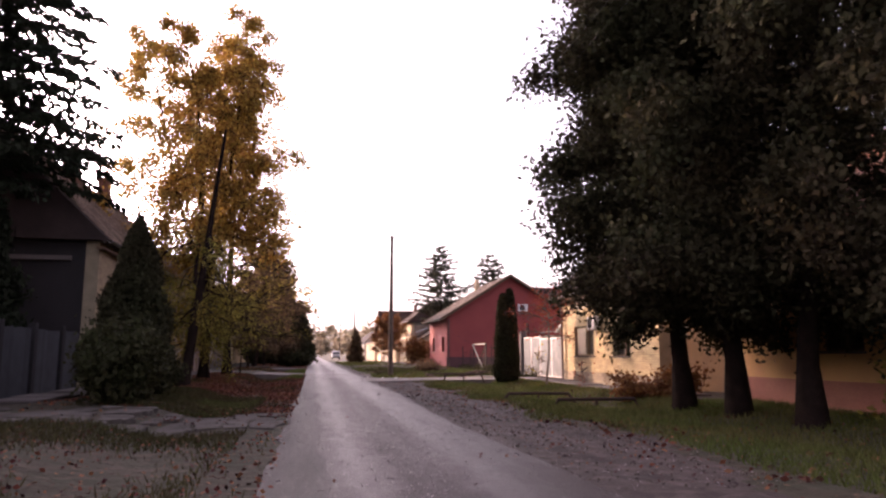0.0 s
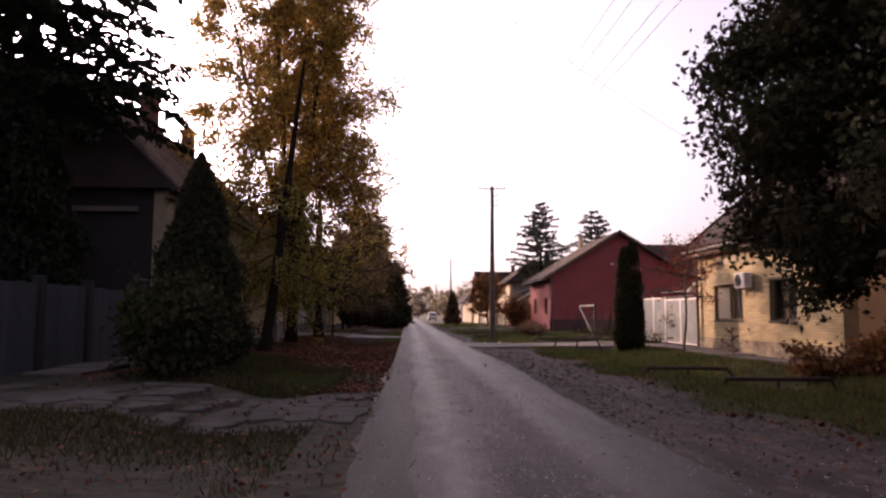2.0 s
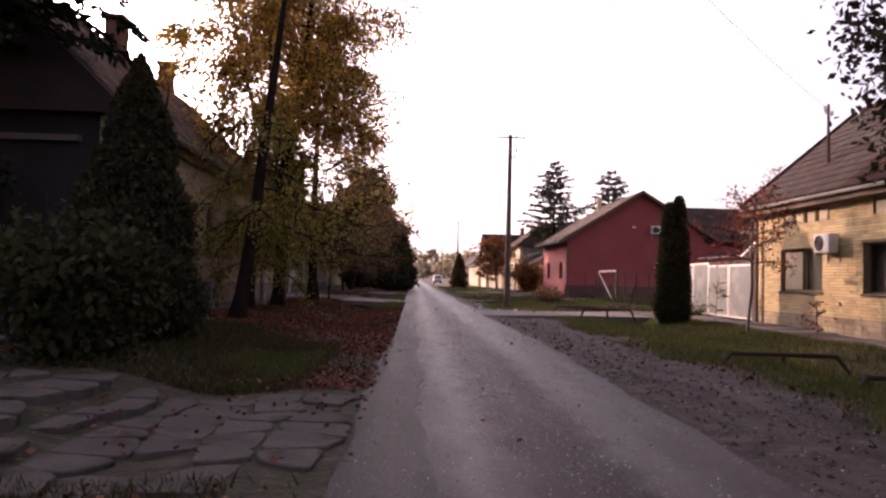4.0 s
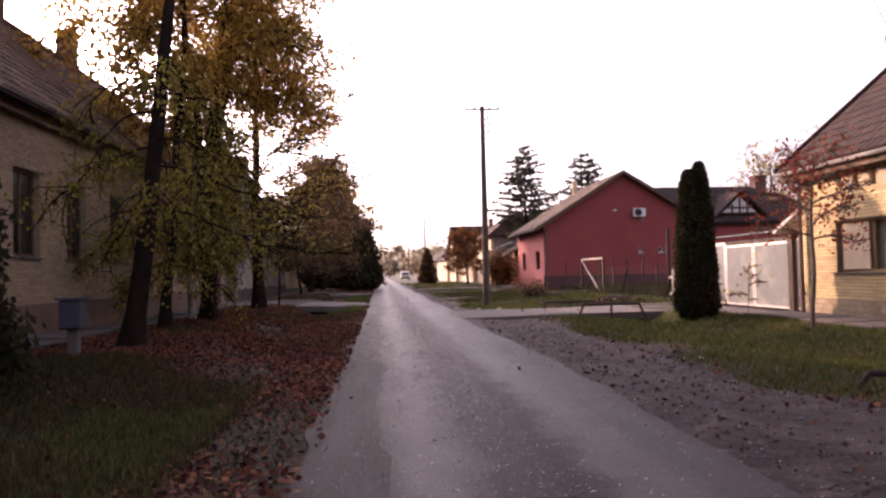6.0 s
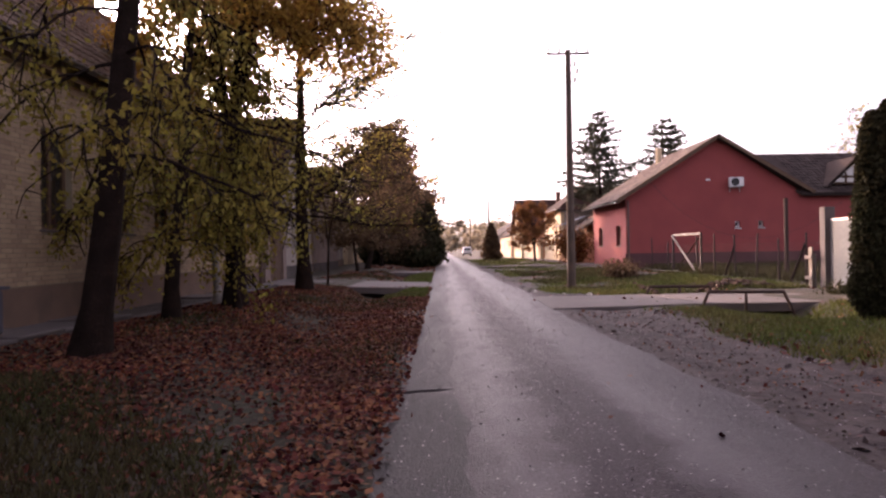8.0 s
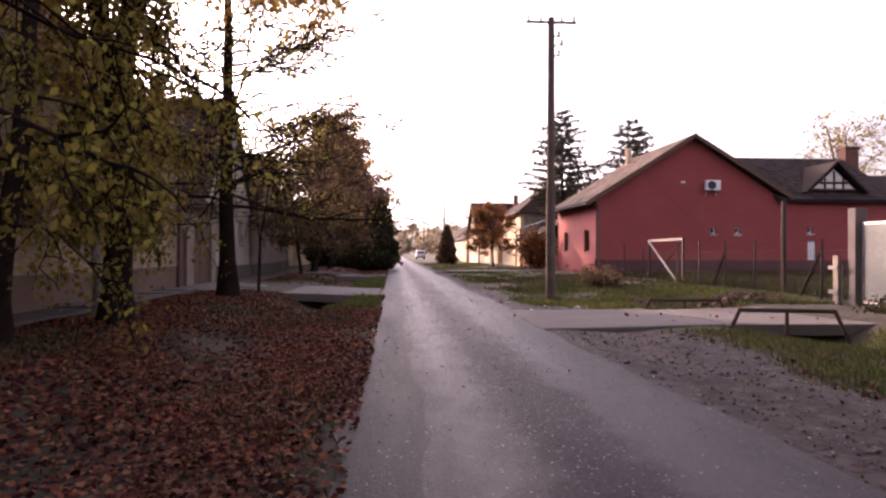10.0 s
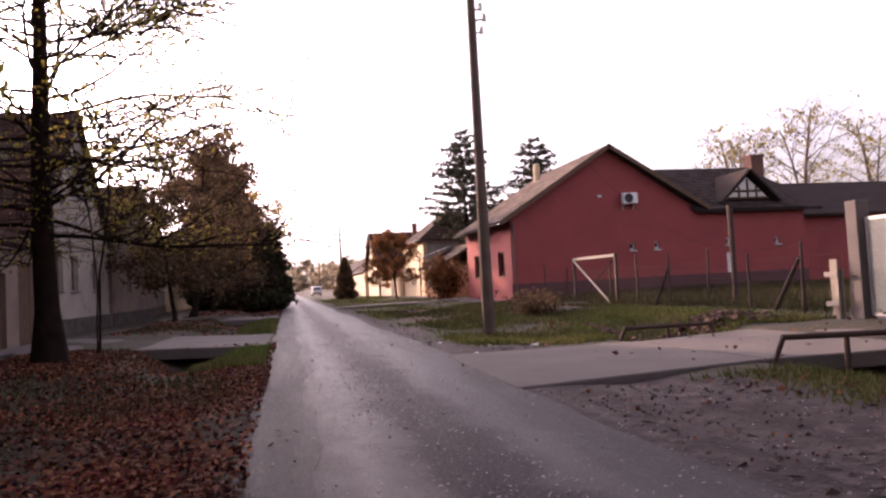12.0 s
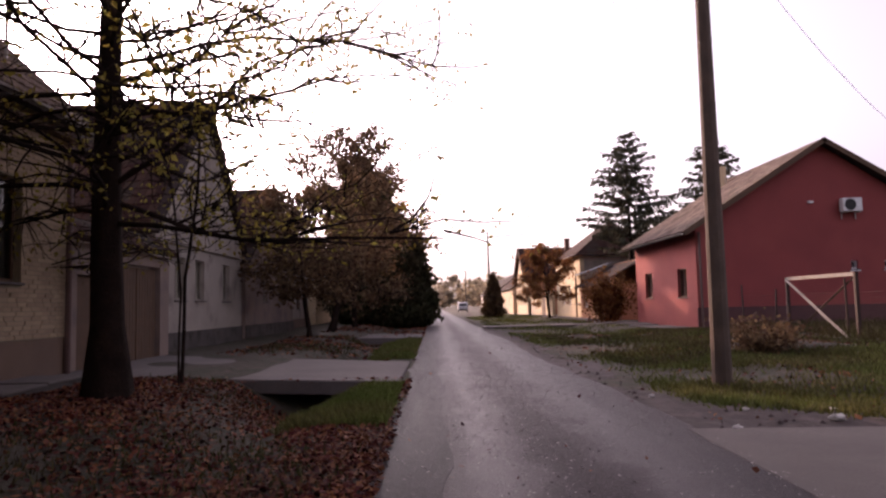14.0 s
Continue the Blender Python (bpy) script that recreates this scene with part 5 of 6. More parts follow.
    roof_tiles(h, (22.0, y0, zw + 0.01), (1, 0, 0), np.array((0, yr2 - y0, zr2 - zw)) / run, 6.4, run, TILE_DARK, tw=0.3, th=0.4)
    # dormer
    d = bmesh.new()
    v = [d.verts.new(p) for p in ((23.7, 58.9, 5.05), (26.4, 58.9, 5.05), (25.05, 58.9, 6.3))]
    d.faces.new(v)
    dm = part("dormer", d, PLASTER_W, h, "half-timbered triangular dormer front")
    for a, b in (((23.75, 58.87, 5.1), (26.35, 58.87, 5.1)), ((24.5, 58.87, 5.1), (24.5, 58.87, 5.75)), ((25.05, 58.87, 5.1), (25.05, 58.87, 6.2)), ((25.6, 58.87, 5.1), (25.6, 58.87, 5.75)), ((24.2, 58.87, 5.5), (25.9, 58.87, 5.5))):
        part("timber", beam(a, b, 0.07, None, 4), WOOD_B, dm)
    part("dormer_roof", slab([(23.2, 58.5, 4.85), (25.05, 58.5, 6.65), (25.05, 62.2, 6.65), (23.2, 59.5, 4.85)][::-1], 0.1), TILE_DARK, dm)
    part("dormer_roof", slab([(25.05, 58.5, 6.65), (26.9, 58.5, 4.85), (26.9, 59.5, 4.85), (25.05, 62.2, 6.65)][::-1], 0.1), TILE_DARK, dm)
    chimney(h, 29.3, 64, 6.0, 8.4, 0.9)
    part("downpipe", beam((xf + 0.12, yg - 0.12, 0.1), (xf + 0.12, yg - 0.12, 4.2), 0.06), DOWNPIPE, h)
    part("flue", beam((15.2, 66.0, 6.8), (15.2, 66.0, 8.4), 0.22), CREAM, h)
    gutter(h, xl - 0.06, y0, ye + 0.4, zl - 0.05)


red_house()
air_conditioner(17.6, 58.78, 4.95, "-y")
barn = thing("barn", "low red outbuilding with dark tiled roof", "barn", "houses")
part("wall", box(28.6, 52, 61, 68, -0.2, 4.2), RED, barn)
part("roof", slab([(28.6, 60.4, 4.2), (52.5, 60.4, 4.2), (52.5, 64.5, 6.6), (28.6, 64.5, 6.6)], 0.16), TILE_DARK, barn)
part("roof", slab([(52.5, 68.6, 4.2), (28.6, 68.6, 4.2), (28.6, 64.5, 6.6), (52.5, 64.5, 6.6)], 0.16), TILE_DARK, barn)


# ---- street furniture ----
def utility_pole(x, y, z, top, r, label, arm=True, lean=(0, 0), arm_w=0.72):
    """A tapered wooden pole with crossarm, insulators and a bracket."""
    ob = thing("utility_pole", label, "utility pole", "utility poles")
    t = (x + lean[0], y + lean[1], top)
    part("pole", beam((x, y, z - 0.3), t, r, None, 12, r * 0.62), POLE_WOOD, ob)
    if arm:
        a = part("crossarm", box(t[0] - arm_w, t[0] + arm_w, y + lean[1] - 0.035, y + lean[1] + 0.035, top - 0.16, top - 0.1), RUSTY, ob)
        for k in (-0.66, -0.3, 0.3, 0.66):
            part("insulator", beam((t[0] + k, t[1], top - 0.1), (t[0] + k, t[1], top + 0.06), 0.04), PVC, a)
        for i, dz in enumerate((0.55, 0.8, 1.1)):
            sx = 0.22 if i != 1 else 0.3
            b = part("bracket", beam((t[0] + 0.05, t[1], top - dz), (t[0] + sx, t[1], top - dz + 0.05), 0.02), RUSTY, ob)
            part("insulator", beam((t[0] + sx, t[1], top - dz), (t[0] + sx, t[1], top - dz + 0.17), 0.05), PVC, b)
    return ob


utility_pole(3.95, 39.26, 0.1, 8.08, 0.15, "tall wooden utility pole with crossarm and insulators")
utility_pole(6.1, 112.0, 0.0, 9.9, 0.16, "distant wooden utility pole beside the street", True, (-0.1, 0))
utility_pole(-5.6, 9.0, 0.15, 8.6, 0.15, "weathered wooden utility pole leaning slightly", True, (0.7, 0.0))
utility_pole(6.5, 185.0, 0.0, 9.0, 0.16, "distant wooden utility pole beside the street")


def cable(a, b, sag, r=0.006):
    ob = thing("cable", "thin overhead electric cable hung between poles", "cable", "overhead cables")
    pts = [(np.array(a) + (np.array(b) - np.array(a)) * t - np.array([0, 0, sag * 4 * t * (1 - t)]), r) for t in np.linspace(0, 1, 17)]
    tubes("wire", [pts], BLACK, ob, 3)


for k in (-0.66, -0.3, 0.3, 0.66):
    cable((3.95 + k, 39.26, 8.12), (4.6 + k, -8.0, 8.3), 0.7)
    cable((3.95 + k, 39.26, 8.12), (6.0 + k, 112.0, 9.95), 1.0)
cable((-4.9, 9.0, 8.5), (10.8, 24.95, 6.05), 0.5, 0.005)
cable((4.15, 39.26, 7.6), (11.2, 35.8, 2.6), 3.0, 0.0045)
cable((3.75, 39.26, 7.75), (-8.0, 41.0, 6.85), 0.5, 0.006)


def rail(x0, y0, x1, y1, z, h, lean):
    """A low welded pipe rail beside a culvert: top bar, middle post, two splayed legs."""
    ob = thing("culvert_rail", "low rusty steel pipe rail beside the ditch", "rail", "culvert rails")
    a, b = Vector((x0, y0, z + h)), Vector((x1, y1, z + h))
    u = (b - a).normalized()
    part("top_bar", beam(a, b, 0.04), RUSTY, ob)
    part("leg", beam(a + u * 0.02, a - u * lean + Vector((0, 0, -h - 0.25)), 0.035), RUSTY, ob)
    part("leg", beam(b - u * 0.02, b + u * lean + Vector((0, 0, -h - 0.25)), 0.035), RUSTY, ob)
    m = (a + b) / 2
    part("post", beam(m, m + Vector((0, 0, -h - 0.35)), 0.035), RUSTY, ob)


rail(5.75, 31.75, 7.35, 31.35, 0.0, 0.31, 0.22)
rail(5.6, 35.9, 7.3, 35.75, 0.02, 0.2, 0.2)
rail(5.0, 18.2, 6.7, 17.95, -0.05, 0.19, 0.34)
rail(5.4, 15.2, 7.4, 15.2, -0.05, 0.2, 0.25)


def wire_fence():
    """Old posts, wires and a mesh along the garden of the red house."""
    ob = thing("wire_fence", "sagging wire mesh fence with dark old posts", "fence")
    def fx(y):
        return 11.2 + 0.075 * (y - 36) if y < 46 else 11.95 - 0.05 * max(0, y - 53)

    ys = [36.6, 38.2, 40.4, 42.6, 45.0, 47.4, 49.6, 54.0, 56.4]
    for i, y in enumerate(ys):
        x = fx(y)
        part("post", beam((x, y, -0.1), (x + rng.uniform(-0.12, 0.12), y + rng.uniform(-0.1, 0.1), rng.uniform(1.45, 1.9)), 0.042, None, 7, 0.034), RUSTY, ob)
        if i in (1, 4):
            part("brace", beam((x, y + 1.1, 0.05), (x, y + 0.05, 1.4), 0.05, None, 6), RUSTY, ob)
    wires = []
    for z in np.arange(0.15, 1.45, 0.16):
        wires.append([((fx(y), y, z + 0.02 * math.sin(y * 3 + z * 7)), 0.0025) for y in np.arange(36.6, 57, 1.0)])
    for y in np.arange(36.7, 56.4, 0.16):
        wires.append([((fx(y), y, 0.1), 0.003), ((fx(y), y + 0.02, 1.45), 0.003)])
    tagged(tubes("mesh_wire", wires, RUSTY, ob, 3), kind="stuff")


wire_fence()
post_tall = thing("post", "tall dark steel post standing in the garden", "post")
part("shaft", beam((13.5, 43.9, -0.1), (13.5, 43.9, 3.25), 0.09), RUSTY, post_tall)


def field_gate():
    """A pale wooden gate frame with a cross brace."""
    ob = thing("field_gate", "pale wooden gate frame with a crossed brace", "gate")
    x, ya, yb, z0, z1 = 11.93, 49.05, 53.1, 0.1, 2.03
    for y in (ya, yb):
        part("stile", box(x - 0.05, x + 0.05, y - 0.05, y + 0.05, -0.05, z1), RUSTY, ob)
    part("rail", box(x - 0.045, x + 0.045, ya + 0.05, yb - 0.05, z1 - 0.12, z1 - 0.005), PALE_WOOD, ob)
    part("brace", beam((x - 0.07, yb - 0.05, z1 - 0.1), (x - 0.07, ya + 0.5, z0), 0.055, None, 4), PALE_WOOD, ob)
    part("brace", beam((x + 0.07, ya + 0.1, z1 - 0.1), (x + 0.07, yb - 0.2, z0), 0.04, None, 4), WOOD_B, ob)


field_gate()


def meter_post():
    """A blue meter cabinet on a concrete post."""
    ob = thing("meter_box", "blue metal meter box on a grey concrete post", "meter box")
    part("post", box(-5.13, -4.97, 22.3, 22.46, -0.1, 0.62), CONCRETE, ob, "", 0.015)
    c = part("cabinet", box(-5.22, -4.9, 22.22, 22.5, 0.6, 1.05), BLUE, ob, "", 0.02)
    part("door", box(-5.18, -4.94, 22.206, 22.218, 0.64, 1.01), BLUE, c)
    part("lid", box(-5.26, -4.86, 22.18, 22.54, 1.053, 1.085), BLUE, c)


meter_post()


# Pale bluish boards, with the shade of the spruce put into the colour.
FENCE_SHADED = mat("shaded_fence_boards", (0.05, 0.052, 0.06), (0.035, 0.036, 0.042), 0.9, 3, 40, 0.3, per_object=0.15)


def street_fence():
    """A pale board fence with posts before the garden of the brick house, darkened in colour for the shade on it."""
    ob = thing("board_fence", "tall board fence between posts, spruce shade put into its colour", "fence")
    y = 6.0
    i = 0
    while y < 22.4:
        if i % 10 == 0:
            part("post", box(-7.75, -7.55, y, y + 0.2, -0.1, 2.05), SHADED_RENDER, ob, "", 0.015)
            y += 0.21
        part("board", box(-7.66, -7.635, y, y + 0.185, 0.15, 1.9 + rng.uniform(-0.02, 0.02)), FENCE_SHADED, ob)
        y += 0.19
        i += 1


street_fence()


def van():
    """A parked light van seen far down the street."""
    ob = thing("van", "small silver van parked far down the street", "van")
    x0, x1, y0 = 4.1, 5.9, 165.0
    prof = [(0, 0.35), (0, 1.1), (0.25, 1.75), (0.6, 1.9), (3.6, 1.9), (4.2, 1.1), (4.9, 0.95), (5.0, 0.35)]
    bm = bmesh.new()
    va = [[bm.verts.new((x, y0 + a, b)) for a, b in prof] for x in (x0, x1)]
    bm.faces.new(va[0])
    bm.faces.new(va[1][::-1])
    for i in range(len(prof)):
        j = (i + 1) % len(prof)
        bm.faces.new((va[0][i], va[1][i], va[1][j], va[0][j]))
    body = part("body", bm, CAR_PAINT, ob, "", 0.08)
    part("rear_window", slab([(x0 + 0.2, y0 + 0.02, 1.2), (x1 - 0.2, y0 + 0.02, 1.2), (x1 - 0.25, y0 + 0.16, 1.65), (x0 + 0.25, y0 + 0.16, 1.65)], 0.02), BLACK, body)
    part("bumper", box(x0 + 0.05, x1 - 0.05, y0 - 0.1, y0 - 0.005, 0.35, 0.6), BLACK, body)
    for wx in (x0 + 0.1, x1 - 0.1):
        for wy in (y0 + 0.9, y0 + 4.0):
            part("wheel", beam((wx - 0.1, wy, 0.3), (wx + 0.1, wy, 0.3), 0.31, None, 16), BLACK, ob)


van()

# ---- trees ----
# golden street trees before the brick house
broadleaf("birch_tree", -4.7, 23.8, 0.15, 9.2, 2.3, 0.2, 0.27, LEAF_OLIVE, BARK, "leaning tree with drooping yellow-green autumn leaves", 3400, 0.05, 1, 12, (0.15, 0.03), 0.9, 0.3, 0.2, 0.5, hang=0.5, thick=0.2, top_r=0.05, boughs=6, last=0.62, sway=0.012)
broadleaf("birch_tree", -5.4, 28.3, 0.18, 8.5, 1.9, 0.15, 0.17, LEAF_OLIVE, BARK, "slim birch with drooping yellow-green autumn leaves", 4600, 0.055, 1, 13, (0.0, 0.02), 1.0, 0.3, 0.3, 0.5, hang=0.5, thick=0.2, top_r=0.04, boughs=6, last=0.5)
broadleaf("birch_tree", -5.1, 31.3, 0.2, 18.6, 3.1, 0.25, 0.2, LEAF_GOLD, BARK, "tall birch forking into several stems, with thin golden leaves", 88000, 0.078, 5, 130, (0.0, 0.02), 0.7, 0.45, 0.55, 0.6, hang=0.6, fork=4.2, thick=0.2, top_r=0.03)
broadleaf("roadside_tree", -4.9, 38.4, 0.2, 13.0, 4.5, 0.25, 0.19, LEAF_OLIVE, BARK, "half-bare street tree with long spreading branches", 28000, 0.048, 1, 92, (0.0, 0.0), 0.1, 0.25, 0.3, 0.55, boughs=13, sway=0.02, thick=0.22, bend=0.17, clear=2.0)
broadleaf("sapling", -4.35, 39.6, 0.15, 5.5, 0.9, 0.03, 0.5, LEAF_OLIVE, BARK, "thin sapling beside the driveway", 120, 0.08, 2, 10, rise=1.0)
broadleaf("roadside_tree", -5.5, 63.5, 0.1, 10.0, 4.2, 0.2, 0.2, LEAF_BROWN, BARK, "street tree with brownish leaves", 9500, 0.11, 1, 34, (0.1, 0.0), 0.2, 0.4, 0.6)
broadleaf("roadside_tree", -5.0, 69.5, 0.1, 8.5, 3.4, 0.16, 0.2, LEAF_BROWN, BARK, "low street tree with dull brown leaves", 14000, 0.12, 1, 20, (0.0, 0.0), 0.2, 0.4, 0.5)
broadleaf("roadside_tree", -5.4, 57.0, 0.1, 6.2, 2.4, 0.12, 0.27, LEAF_BROWN, BARK, "low street tree with dull brown leaves", 7000, 0.11, 1, 18, (0.05, 0.0), 0.2, 0.4, 0.5)
column_tree("thuja", -2.6, 75.0, 0.0, 6.2, 2.6, LEAF_DARK, "broad dark evergreen beside the road", 16000, 0.2, 0.0, 0.45, lump=0.15)
column_tree("thuja", -4.8, 80.0, 0.0, 10.5, 3.2, LEAF_DARK, "broad dark evergreen beside the road", 12000, 0.24, 0.0, 0.45, lump=0.15)
broadleaf("roadside_tree", -5.6, 86.0, 0, 12.5, 4.4, 0.26, 0.2, LEAF_BROWN, BARK, "dense street tree with dull brown leaves", 16000, 0.2, 1, 26, rise=0.6, scatter=0.5)
for i, (tx, ty, th_) in enumerate(((-5, 95, 11), (-6, 104, 10), (-5.5, 120, 10), (-6, 140, 9), (-6, 165, 9))):
    broadleaf("roadside_tree", tx, ty, 0, th_, 3.6, 0.2, 0.15, LEAF_GOLD, BARK, "far street tree in thin autumn leaf", 5000, 0.2, 1, 18, rise=0.7, scatter=0.6)
broadleaf("birch_tree", -4.75, 30.3, 0.2, 6.6, 1.45, 0.09, 0.28, LEAF_OLIVE, BARK, "low weeping birch with hanging olive and orange leaves", 7500, 0.055, 1, 26, (0.0, 0.0), 1.3, 0.3, 0.2, hang=0.6)
broadleaf("birch_tree", -5.9, 32.6, 0.2, 7.5, 1.7, 0.1, 0.25, LEAF_GOLD, BARK_PALE, "pale-barked birch with hanging golden leaves", 6500, 0.055, 1, 24, (0.0, 0.0), 1.2, 0.3, 0.2, hang=0.6)
# dark trees before the brick house
column_tree("cypress", -5.05, 18.2, 0.15, 4.75, 1.2, LEAF_DARK, "dark cone of cypress on the verge", 42000, 0.06, 0.0, 0.75)
bush("round_bush", -4.6, 15.4, 0.1, 0.95, 0.95, 1.75, LEAF_HEDGE, "rounded leafy bush by the board fence", 6000, 0.085)
conifer("spruce", -10.4, 21.0, 0.1, 17.5, 4.3, 0.26, 0.36, LEAF_SPRUCE, "tall dark spruce with drooping branches", 26, 0.6, 11, 200, 0.26)
column_tree("yew", -10.3, 19.8, 0.1, 7.4, 1.9, LEAF_SPRUCE, "dark bushy yew under the spruce behind the fence", 26000, 0.11, 0.0, 0.4)
# dark evergreens on the other side
for tx, ty, th_, tr in ((7.75, 13.4, 13.5, 2.35), (7.85, 11.5, 14.5, 2.3), (7.85, 9.4, 13.5, 2.6)):
    broadleaf("evergreen_tree", tx, ty, 0.1, th_, tr, 0.2, 0.15, LEAF_DARK, BARK, "dense dark evergreen with a bare straight trunk", 110000, 0.078, 1, 70, (0.0, 0.0), 0.35, 0.4, 0.35, 0.75, group="evergreens", hang=0.0)
bush("bramble", 8.35, 16.6, 0.0, 0.9, 0.9, 0.72, LEAF_ORANGE, "low brownish bramble under the evergreens", 2200, 0.07)
bush("bramble", 9.0, 7.6, 0.05, 1.0, 1.2, 1.3, LEAF_OLIVE, "low shrub under the evergreens", 2200, 0.08)
bush("bramble", 9.4, 16.4, 0.05, 0.4, 0.7, 1.0, LEAF_ORANGE, "reddish shrub between two houses", 1500, 0.08)
column_tree("cypress", 7.82, 28.5, -0.02, 4.1, 0.41, LEAF_DARK, "dark clipped cypress before the steel gate", 32000, 0.05, 0.0, 0.3, lump=0.1, twin=0.15)
broadleaf("red_sapling", 8.1, 24.1, 0.05, 3.7, 1.25, 0.045, 0.5, LEAF_RED, BARK_GREY, "young tree with dark red leaves", 1300, 0.05, 1, 12, (0.02, 0.0), 0.35, 0.3, 0.8, group="young trees")
broadleaf("sapling", 8.7, 22.0, 0.1, 1.05, 0.25, 0.012, 0.3, LEAF_RED, BARK_GREY, "tiny bare sapling in the verge", 30, 0.06, 1, 6, group="young trees")
broadleaf("sapling", 9.2, 28.6, 0.1, 1.5, 0.4, 0.015, 0.3, LEAF_OLIVE, BARK_GREY, "tiny bare sapling in the verge", 40, 0.06, 1, 6, group="young trees")
bush("verge_bush", 10.3, 33.4, -0.1, 0.9, 1.2, 0.5, LEAF_HEDGE, "low green weeds beside the ditch", 1500, 0.06)
bush("verge_bush", 6.9, 44.2, 0.1, 1.1, 1.0, 0.7, LEAF_BROWN, "low yellowing shrub on the verge", 1800, 0.07)
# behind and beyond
conifer("fir", 14.4, 81.3, 0, 14.0, 3.9, 0.25, 0.36, LEAF_FIR_HAZED, "tall dark fir behind the red house", 17, 0.12, 8, 120, 0.34)
conifer("fir", 19.7, 78.5, 0, 12.7, 4.0, 0.25, 0.3, LEAF_FIR_HAZED, "dark fir behind the red house", 16, 0.1, 8, 120, 0.34)
conifer("fir", 16.4, 77.5, 0, 7.5, 2.2, 0.2, 0.1, LEAF_FIR_HAZED, "smaller dark fir behind the red house", 12, 0.1, 8, 60, 0.5)
broadleaf("roadside_tree", 9.0, 87.0, 0.1, 6.0, 2.3, 0.12, 0.3, LEAF_ORANGE, BARK, "street tree with orange-brown autumn leaves", 7500, 0.11, 2, 24, rise=0.6)
broadleaf("roadside_tree", 9.3, 101.0, 0.1, 4.2, 1.6, 0.1, 0.3, LEAF_ORANGE, BARK, "small street tree with orange-brown autumn leaves", 3000, 0.12, 1, 18, rise=0.6)
bush("orange_bush", 10.0, 71.0, 0.1, 1.3, 1.5, 2.9, LEAF_ORANGE, "orange autumn shrub beside the red house", 4000, 0.13)
column_tree("thuja", 5.8, 103.5, 0.0, 4.6, 1.15, LEAF_BROWN, "brownish conical evergreen near the far pole", 5000, 0.24, 0.0, 0.6)
for tx, ty, th_, tr in ((40, 80, 13.5, 4.5), (48, 82, 16.5, 5.5), (58, 84, 15.5, 5)):
    broadleaf("bare_tree", tx, ty, 0, th_, tr, 0.4, 0.3, LEAF_OLIVE, BARK_GREY, "thinly leaved branching tree behind the roofs", 1500, 0.16, 2, 46, group="bare trees", rise=0.8, thick=0.4, top_r=0.06)


def far_woods():
    """Woods closing the street far away, haze painted into their pale colour: thousands of leaf clumps on many crowns.
    """
    cs = []
    for _ in range(260):
        x = rng.uniform(-260, 260)
        y = rng.uniform(330, 460) if abs(x) < 40 else rng.uniform(150, 400)
        if abs(x) < 28 and y < 330:
            continue
        h, r = rng.uniform(8, 15), rng.uniform(3, 6)
        n = 130
        d = unit(rng.normal(size=(n, 3))) * rng.uniform(0.5, 1, (n, 1)) ** 0.5
        cs.append(np.array([x, y, h * 0.55]) + d * np.array([r, r, h * 0.48]))
    c = np.concatenate(cs)
    tagged(fast_quads("far_woods", leaf_quads(c, 1.7, 1.3), WOODS_HAZED), "thin autumn woods closing the distance, haze put into their pale colour", "woods", kind="stuff")


far_woods()

# ---- grass and fallen leaves ----
def scatter_xy(n, x0, x1, y0, y1):
    return rng.uniform(x0, x1, n), rng.uniform(y0, y1, n)


def off_plates(x, y):
    bad = ((x > -7.4) & (x < -0.95) & (((y > 40.7) & (y < 46.6)) | ((y > 57.6) & (y < 62.6)) | ((y > 10.9) & (y < 14.6))))
    bad |= (x > 2.0) & (x < 11.4) & (y > 31.3) & (y < 36.1)
    bad |= (x > 8.75) & (x < 12) & (y < 31.3) & (y > 14.8)
    bad |= (x < -6.3)
    return ~bad


def grass_field(name, n, x0, x1, y0, y1, h, label, patch=0.0, material=None):
    x, y = scatter_xy(n, x0, x1, y0, y1)
    keep = off_plates(x, y) if x0 > -20 else np.ones(n, bool)
    if patch:
        keep &= (np.sin(x * 1.1 + 2 * np.sin(y * 0.31)) + np.sin(y * 0.83 + x * 0.5) + rng.normal(size=n) * 0.5) > patch
    keep &= (x < 2.3) | (x > verge_edge(y) + 0.25 * rng.normal(size=n))
    x, y = x[keep], y[keep]
    n = len(x)
    z = ground_z(x, y)
    hh = h * rng.uniform(0.4, 1.3, n)
    az = rng.uniform(0, 6.28, n)
    w = 0.006 + 0.006 * rng.uniform(size=n) + 0.00025 * np.maximum(y - 10, 0)
    dx, dy = np.cos(az), np.sin(az)
    bend = rng.normal(size=(2, n)) * hh * 0.5
    v = np.stack([np.stack([x - dx * w, y - dy * w, z - 0.01], 1), np.stack([x + dx * w, y + dy * w, z - 0.01], 1), np.stack([x + bend[0], y + bend[1], z + hh], 1)], 1)
    tagged(fast_quads(name, v, material or GRASS, None, 3), label, "grass", kind="stuff")


grass_field("grass", 66000, 4.0, 10.8, 12, 36, 0.11, "short green grass on the verge", 0.0)
grass_field("grass", 30000, 3.1, 11.0, 36.0, 43.0, 0.11, "sunlit green grass along the driveway", -1.0)
# Darker blades stand in for the shadow beyond the sunlit strip.
grass_field("grass", 44000, 3.6, 10.8, 38.5, 58, 0.12, "worn grass on the verge, shade put into its dull colour", -0.2, GRASS_DULL_SHADED)
grass_field("grass", 26000, 4.6, 9.8, 4, 16, 0.12, "lush grass under the evergreens")
grass_field("grass", 34000, 2.9, 10.8, 36, 60, 0.1, "short green grass on the verge", 0.15)
